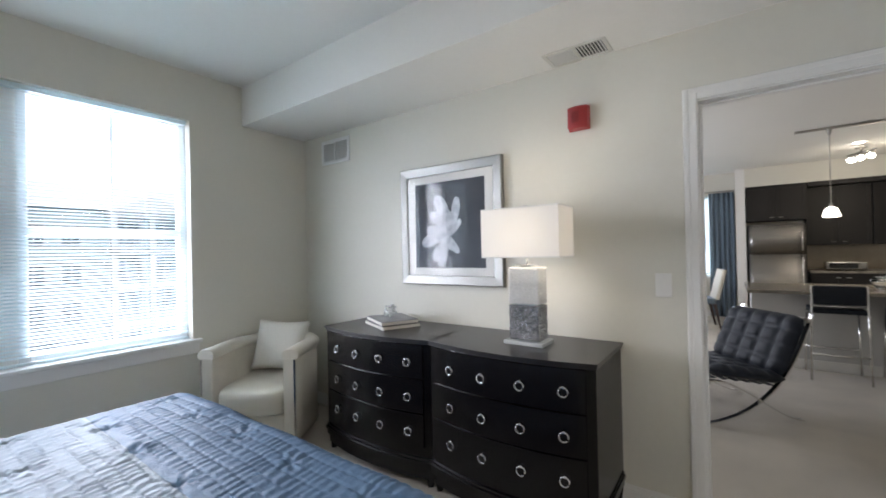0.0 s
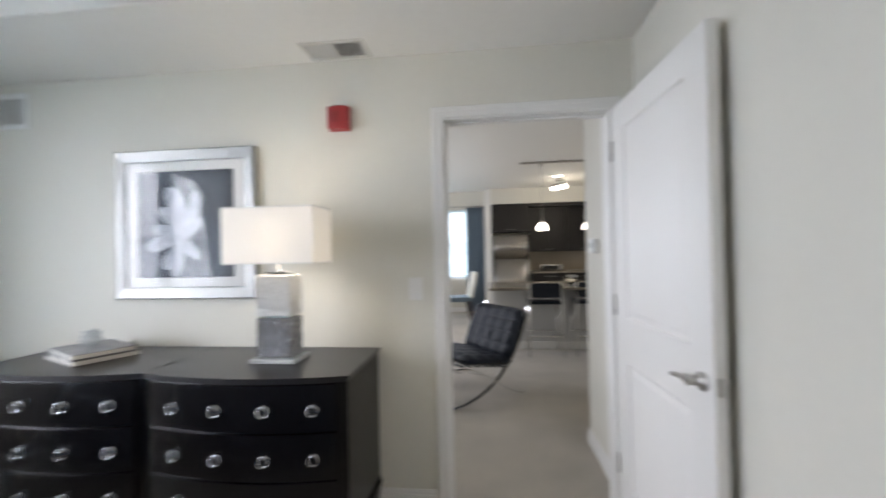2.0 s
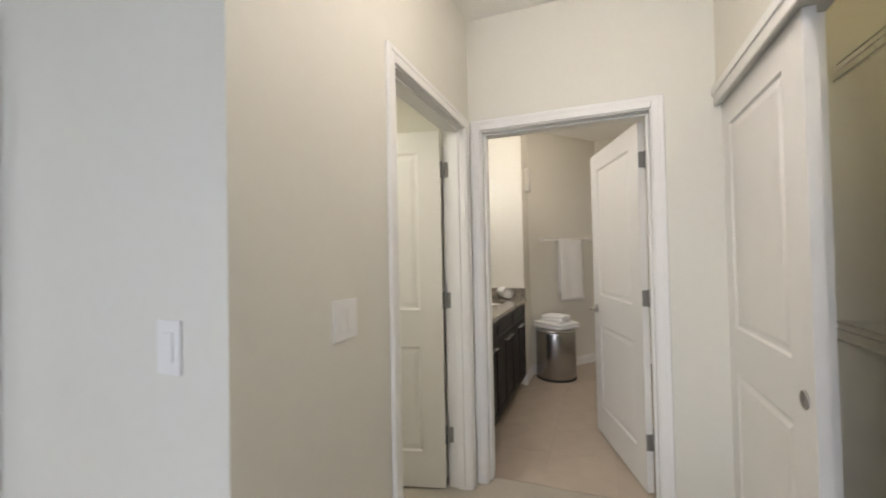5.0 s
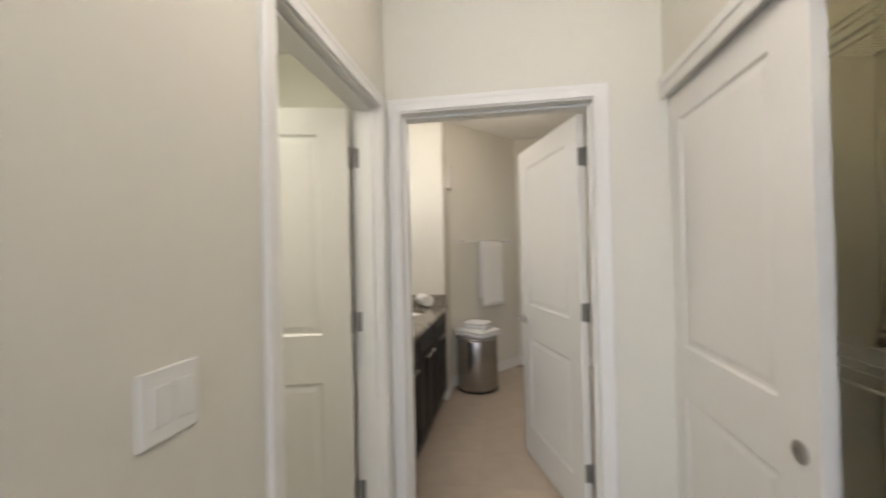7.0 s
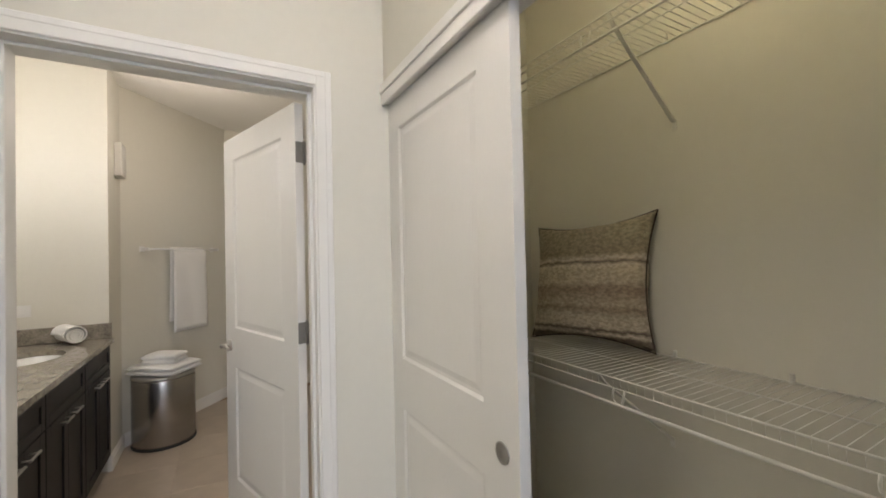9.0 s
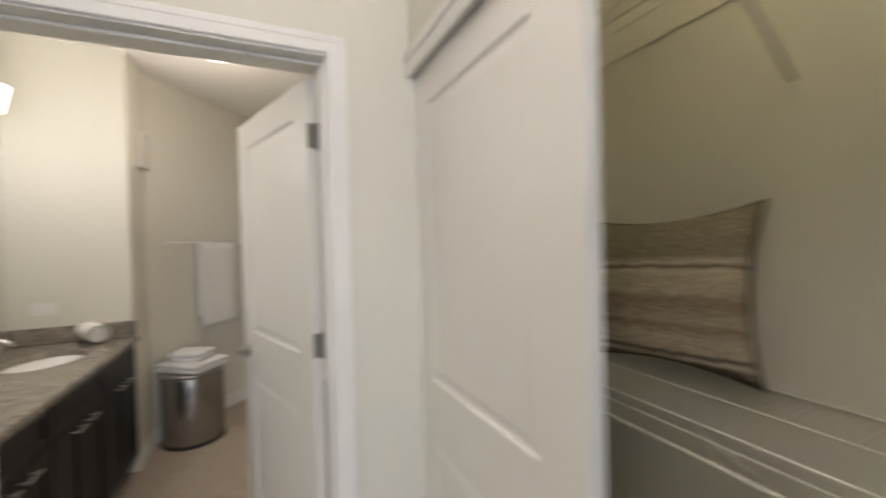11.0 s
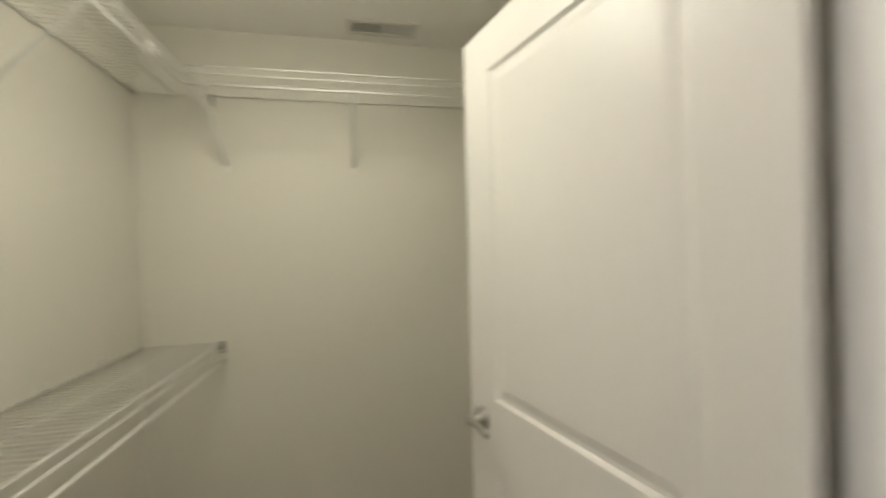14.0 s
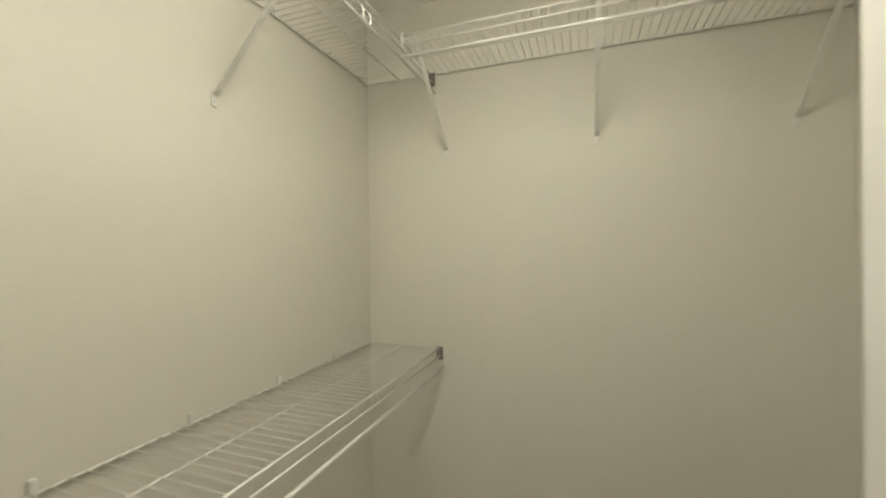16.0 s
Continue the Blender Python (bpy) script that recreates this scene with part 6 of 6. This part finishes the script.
def pendant(x):
    th = thing("pendant_lamp", pose(x, 6.7, 2.672), "small lit frosted-glass pendant lamp on a thin rod", "lamp", "pendants over the island")
    bm = bmesh.new()
    lathe(bm, [(0.022, 0.0), (0.022, -0.02), (0.012, -0.06), (0.005, -0.065), (0.005, -0.86), (0.016, -0.865), (0.018, -0.91)], 12)
    part("rod", bm, M_NICKEL, th)
    bm = bmesh.new()
    lathe(bm, [(0.022, -0.905), (0.05, -0.92), (0.068, -0.96), (0.080, -1.02), (0.074, -1.02), (0.04, -0.93), (0.0, -0.925)], 24)
    part("shade", bm, M_GLOBE, th)


th = thing("track_rail", pose(0.63, 6.7, CEIL), "thin nickel lighting track over the island", "lighting track")
b = bmesh.new()
box(b, 0, 1.9, -0.017, 0.017, -0.028, -0.004, 0.003)
part("rail", b, M_NICKEL, th)
b = bmesh.new()
lathe(b, [(0.06, -0.004), (0.06, 0.0)], 16, (0.62, 0, 0))
part("canopy", b, M_NICKEL, th)
for px in (0.935, 1.62, 2.3):
    pendant(px)


def spot_bar():
    th = thing("spot_light_bar", pose(1.50, 8.35, CEIL), "ceiling bar with three lit spot heads in the kitchen", "lamp")
    bm = bmesh.new()
    lathe(bm, [(0.06, 0), (0.06, -0.02), (0.012, -0.025), (0.012, -0.07)], 16)
    tube(bm, (-0.11, 0.19, -0.075), (0.11, -0.19, -0.075), 0.010, 8)
    part("bar", bm, M_NICKEL, th)
    for k in (-1, 0, 1):
        bm = bmesh.new()
        c = Vector((0.075 * k, -0.13 * k, -0.12))
        d = Vector((-0.2, -0.7, -0.5)).normalized()
        tube(bm, c, c + d * 0.07, 0.028, 14, 0.040)
        h = part("spot_head", bm, M_NICKEL, th)
        bm = bmesh.new()
        tube(bm, c + d * 0.0705, c + d * 0.078, 0.041, 14, 0.044)
        part("lens", bm, M_LENS, h)


spot_bar()
th = thing("recessed_light", pose(1.40, 7.95, CEIL), "lit recessed ceiling light", "lamp")
b = bmesh.new()
lathe(b, [(0.085, 0.0), (0.085, -0.006), (0.062, -0.006), (0.062, 0)], 24)
part("trim_ring", b, M_WHITE, th)
b = bmesh.new()
lathe(b, [(0.060, -0.001), (0.060, -0.004)], 24)
part("lens", b, M_LENS, th)

th = thing("thermostat", pose(0.78, 3.09, 1.36, 0, 0, -90), "white wall thermostat on the living room wall", "thermostat")
b = bmesh.new()
box(b, -0.065, 0.065, -0.028, 0, -0.045, 0.045, 0.006, 2)
part("housing", b, M_WHITE, th)
b = bmesh.new()
box(b, -0.028, 0.028, -0.0295, -0.0285, -0.012, 0.022)
part("display", b, material("lcd_grey", (0.24, 0.27, 0.25), 0.3), th)


def curtain(m, w, h, mat, label, folds, depth=0.035, seed=2):
    th = thing("curtain", m, label, "curtain", "dining window curtains")
    bm = bmesh.new()
    n, k = folds * 8, 12
    rng = random.Random(seed)
    rows = []
    for j in range(k + 1):
        v = j / k
        rows.append([(w * i / n + 0.004 * math.sin(v * 5 + i * 0.3), depth * (0.7 + 0.3 * v) * math.sin(2 * math.pi * folds * i / n + 0.3 * math.sin(3 * v)), -h * v) for i in range(n + 1)])
    thick_sheet(bm, rows, 0.003)
    part("cloth", bm, mat, th, smooth=True)
    return th


curtain(pose(-0.36, 9.41, 2.33), 0.39, 2.31, M_CURTAIN, "slate blue floor-length curtain gathered at the window edge", 5)
curtain(pose(-1.75, 9.41, 2.33), 0.36, 2.31, M_CURTAIN, "slate blue floor-length curtain gathered at the far window edge", 5)
th = thing("curtain_rod", pose(-1.8, 9.41, 2.355), "thin nickel curtain rod over the dining window", "curtain rod")
b = bmesh.new()
tube(b, (0, 0, 0), (1.84, 0, 0), 0.011, 10)
for x in (0.06, 1.78):
    tube(b, (x, 0, 0), (x, 0.09, 0), 0.006, 8)
part("rod", b, M_NICKEL, th)

win3 = tagged(new("window_3"), "white vinyl double-hung dining window", "window", kind="structure")
b = bmesh.new()
for x0, x1, z0, z1 in ((-1.35, -1.30, 0.74, 2.30), (-0.27, -0.22, 0.74, 2.30), (-1.30, -0.27, 0.74, 0.79), (-1.30, -0.27, 2.25, 2.30), (-1.30, -0.27, 1.50, 1.55), (-0.80, -0.77, 0.79, 1.50), (-0.80, -0.77, 1.55, 2.25)):
    box(b, x0, x1, 9.58, 9.64, z0, z1, 0.003)
part("window_frame", b, M_FRAMEV, win3)
b = bmesh.new()
box(b, -1.30, -0.27, 9.605, 9.611, 0.79, 2.25)
p = part("pane", b, M_PANE, win3)
p.visible_shadow = False
# window out of view, added as the opening for the living room fill
win4 = tagged(new("window_4"), "unseen white vinyl window added to light the living room", "window", kind="structure")
b = bmesh.new()
for y0, y1, z0, z1 in ((5.0, 5.05, 0.74, 2.30), (6.95, 7.0, 0.74, 2.30), (5.05, 6.95, 0.74, 0.79), (5.05, 6.95, 2.25, 2.30), (5.97, 6.03, 0.79, 2.25)):
    box(b, WEST - 0.14, WEST - 0.08, y0, y1, z0, z1, 0.003)
part("window_frame", b, M_FRAMEV, win4)
b = bmesh.new()
box(b, WEST - 0.112, WEST - 0.106, 5.05, 6.95, 0.79, 2.25)
p = part("pane", b, M_PANE, win4)
p.visible_shadow = False


blind(-1.34, -0.23, 0.78, 2.29, 0, radians(-30), pose(-0.785, 9.545, 2.29, 0, 0, -90))


def dining_chair(m, label):
    th = thing("dining_chair", m, label, "chair", "chairs round the dining table")
    bm = bmesh.new()
    box(bm, -0.24, 0.24, -0.24, 0.22, 0.40, 0.49, 0.02, 3)
    part("seat", bm, M_CURTAIN, th)
    bm = bmesh.new()
    box(bm, -0.235, 0.235, -0.03, 0.03, 0, 0.50, 0.02, 3, m=Matrix.Translation((0, 0.235, 0.47)) @ Matrix.Rotation(radians(-13), 4, "X"))
    part("backrest", bm, M_LINEN_W, th)
    for x in (-0.21, 0.21):
        for y, yy in ((-0.21, -0.21), (0.20, 0.28)):
            bm = bmesh.new()
            tube(bm, (x, yy, 0), (x, y, 0.40), 0.016, 8, 0.024)
            part("leg", bm, M_BARWOOD, th)
    return th


c0 = dining_chair(pose(-0.50, 8.25, 0, 0, 0, -78), "dining chair with cream back, slate seat and dark legs")
copy_thing(c0, pose(-1.25, 7.7, 0, 0, 0, -178))
th = thing("dining_table", pose(-1.25, 8.5, 0), "round glass dining table on a dark pedestal", "table")
b = bmesh.new()
lathe(b, [(0.54, 0.735), (0.55, 0.738), (0.55, 0.747), (0.54, 0.75)], 40)
part("tabletop", b, M_PORC, th)
b = bmesh.new()
lathe(b, [(0.28, 0.0), (0.27, 0.02), (0.06, 0.05), (0.045, 0.6), (0.12, 0.735)], 24)
part("pedestal", b, M_BARWOOD, th)

th = thing("glass_bowl", pose(1.22, 6.10, 0.871), "clear glass bowl of white blossoms on the kitchen island", "bowl")
b = bmesh.new()
lathe(b, [(0.05, 0.0), (0.055, 0.006), (0.10, 0.07), (0.105, 0.10), (0.101, 0.10), (0.095, 0.07), (0.045, 0.012), (0.0, 0.011)], 28)
part("bowl", b, M_GLASS, th)
rngb = random.Random(9)
for i in range(9):
    b = bmesh.new()
    c = Vector((rngb.uniform(-0.06, 0.06), rngb.uniform(-0.06, 0.06), rngb.uniform(0.07, 0.13)))
    for k in range(6):
        a = k * math.pi / 3 + i
        p = [b.verts.new(c + Vector(q)) for q in ((0, 0, 0), (0.022 * math.cos(a - 0.5), 0.022 * math.sin(a - 0.5), 0.012), (0.036 * math.cos(a), 0.036 * math.sin(a), 0.020), (0.022 * math.cos(a + 0.5), 0.022 * math.sin(a + 0.5), 0.012))]
        b.faces.new(p)
    part("blossom", b, M_PAPER, th)
for i, (px, py) in enumerate(((0.85, 6.02), (1.62, 6.02))):
    th = thing("dinner_plate", pose(px, py, 0.871), "white dinner plate set on the kitchen island", "plate", "place settings")
    b = bmesh.new()
    lathe(b, [(0.075, 0.0), (0.08, 0.004), (0.135, 0.018), (0.136, 0.021), (0.08, 0.008), (0.0, 0.007)], 32)
    part("plate", b, M_PORC, th)

# ---- outside ----
b = bmesh.new()
box(b, -900, 900, -900, 900, -7.0, -6.9)
structure("ground", b, M_GROUND)


def facade_house():
    th = thing("apartment_building", pose(-40, 0, -6.9), "pale four-storey apartment building with balconies and gables", "building")
    y0, y1 = -14.0, 40.0
    bm = bmesh.new()
    box(bm, -12, -1.6, y0, y1, 0, 12.2)
    part("wall", bm, M_SIDING, th)
    bm = bmesh.new()
    vs = [bm.verts.new(p) for p in ((-12.5, y0 - .5, 12.2), (-1.1, y0 - .5, 12.2), (-1.1, y1 + .5, 12.2), (-12.5, y1 + .5, 12.2), (-6.8, y0 + 5, 15.0), (-6.8, y1 - 5, 15.0))]
    for q in ((0, 1, 4), (1, 2, 5, 4), (2, 3, 5), (3, 0, 4, 5), (0, 3, 2, 1)):
        bm.faces.new([vs[i] for i in q])
    part("roof", bm, M_ROOFING, th)
    bays = []
    y = y0 + 1
    i = 0
    while y < y1 - 6:
        w = 5.6 if i % 2 == 0 else 4.2
        bays.append((y, y + w, i % 2 == 0))
        y += w + 1.0
        i += 1
    for a, c, deep in bays:
        if deep:
            bay = None
            bm = bmesh.new()
            for z in (2.9, 5.9, 8.9, 11.9):
                box(bm, -1.6, 0.2, a, c, z - 0.35, z)
            for yy in (a, (a + c) / 2 - 0.2, c - 0.4):
                box(bm, -0.2, 0.2, yy, yy + 0.4, 0, 11.55)
            bay = part("balcony", bm, M_SIDEWHITE, th)
            bm = bmesh.new()
            vs = [bm.verts.new(p) for p in ((0.5, a - 0.4, 11.95), (0.5, c + 0.4, 11.95), (0.5, (a + c) / 2, 13.4), (-3, a - 0.4, 11.95), (-3, c + 0.4, 11.95), (-3, (a + c) / 2, 13.4))]
            for q in ((0, 1, 2), (3, 5, 4), (0, 2, 5, 3), (1, 4, 5, 2), (0, 3, 4, 1)):
                bm.faces.new([vs[k] for k in q])
            part("gable", bm, M_SIDEWHITE, th)
            for z in (2.9, 5.9, 8.9):
                bm = bmesh.new()
                box(bm, 0.05, 0.11, a + 0.4, c - 0.4, z + 0.95, z + 1.02)
                k = a + 0.5
                while k < c - 0.45:
                    box(bm, 0.06, 0.10, k, k + 0.04, z, z + 0.95)
                    k += 0.16
                part("railing", bm, M_SIDEWHITE, th)
        for z in (0.1, 3.3, 6.2, 9.2):
            n = 2 if deep else 2
            for kk in range(n):
                wy = a + (c - a) * (kk + 0.5) / n
                bm = bmesh.new()
                hw, hh = (1.05, 2.0) if deep or z < 1 else (0.55, 1.5)
                zz = z + 0.1 if z > 1 else z
                box(bm, -1.6, -1.5, wy - hw - 0.12, wy + hw + 0.12, zz - 0.1, zz + hh + 0.14)
                wnd = part("window", bm, M_SIDEWHITE, th)
                for s in (-1, 1):
                    bm = bmesh.new()
                    c0_, c1_ = sorted((wy + s * 0.04, wy + s * hw))
                    box(bm, -1.5, -1.47, c0_, c1_, zz, zz + hh)
                    part("pane", bm, M_EXTGLASS, wnd)


facade_house()
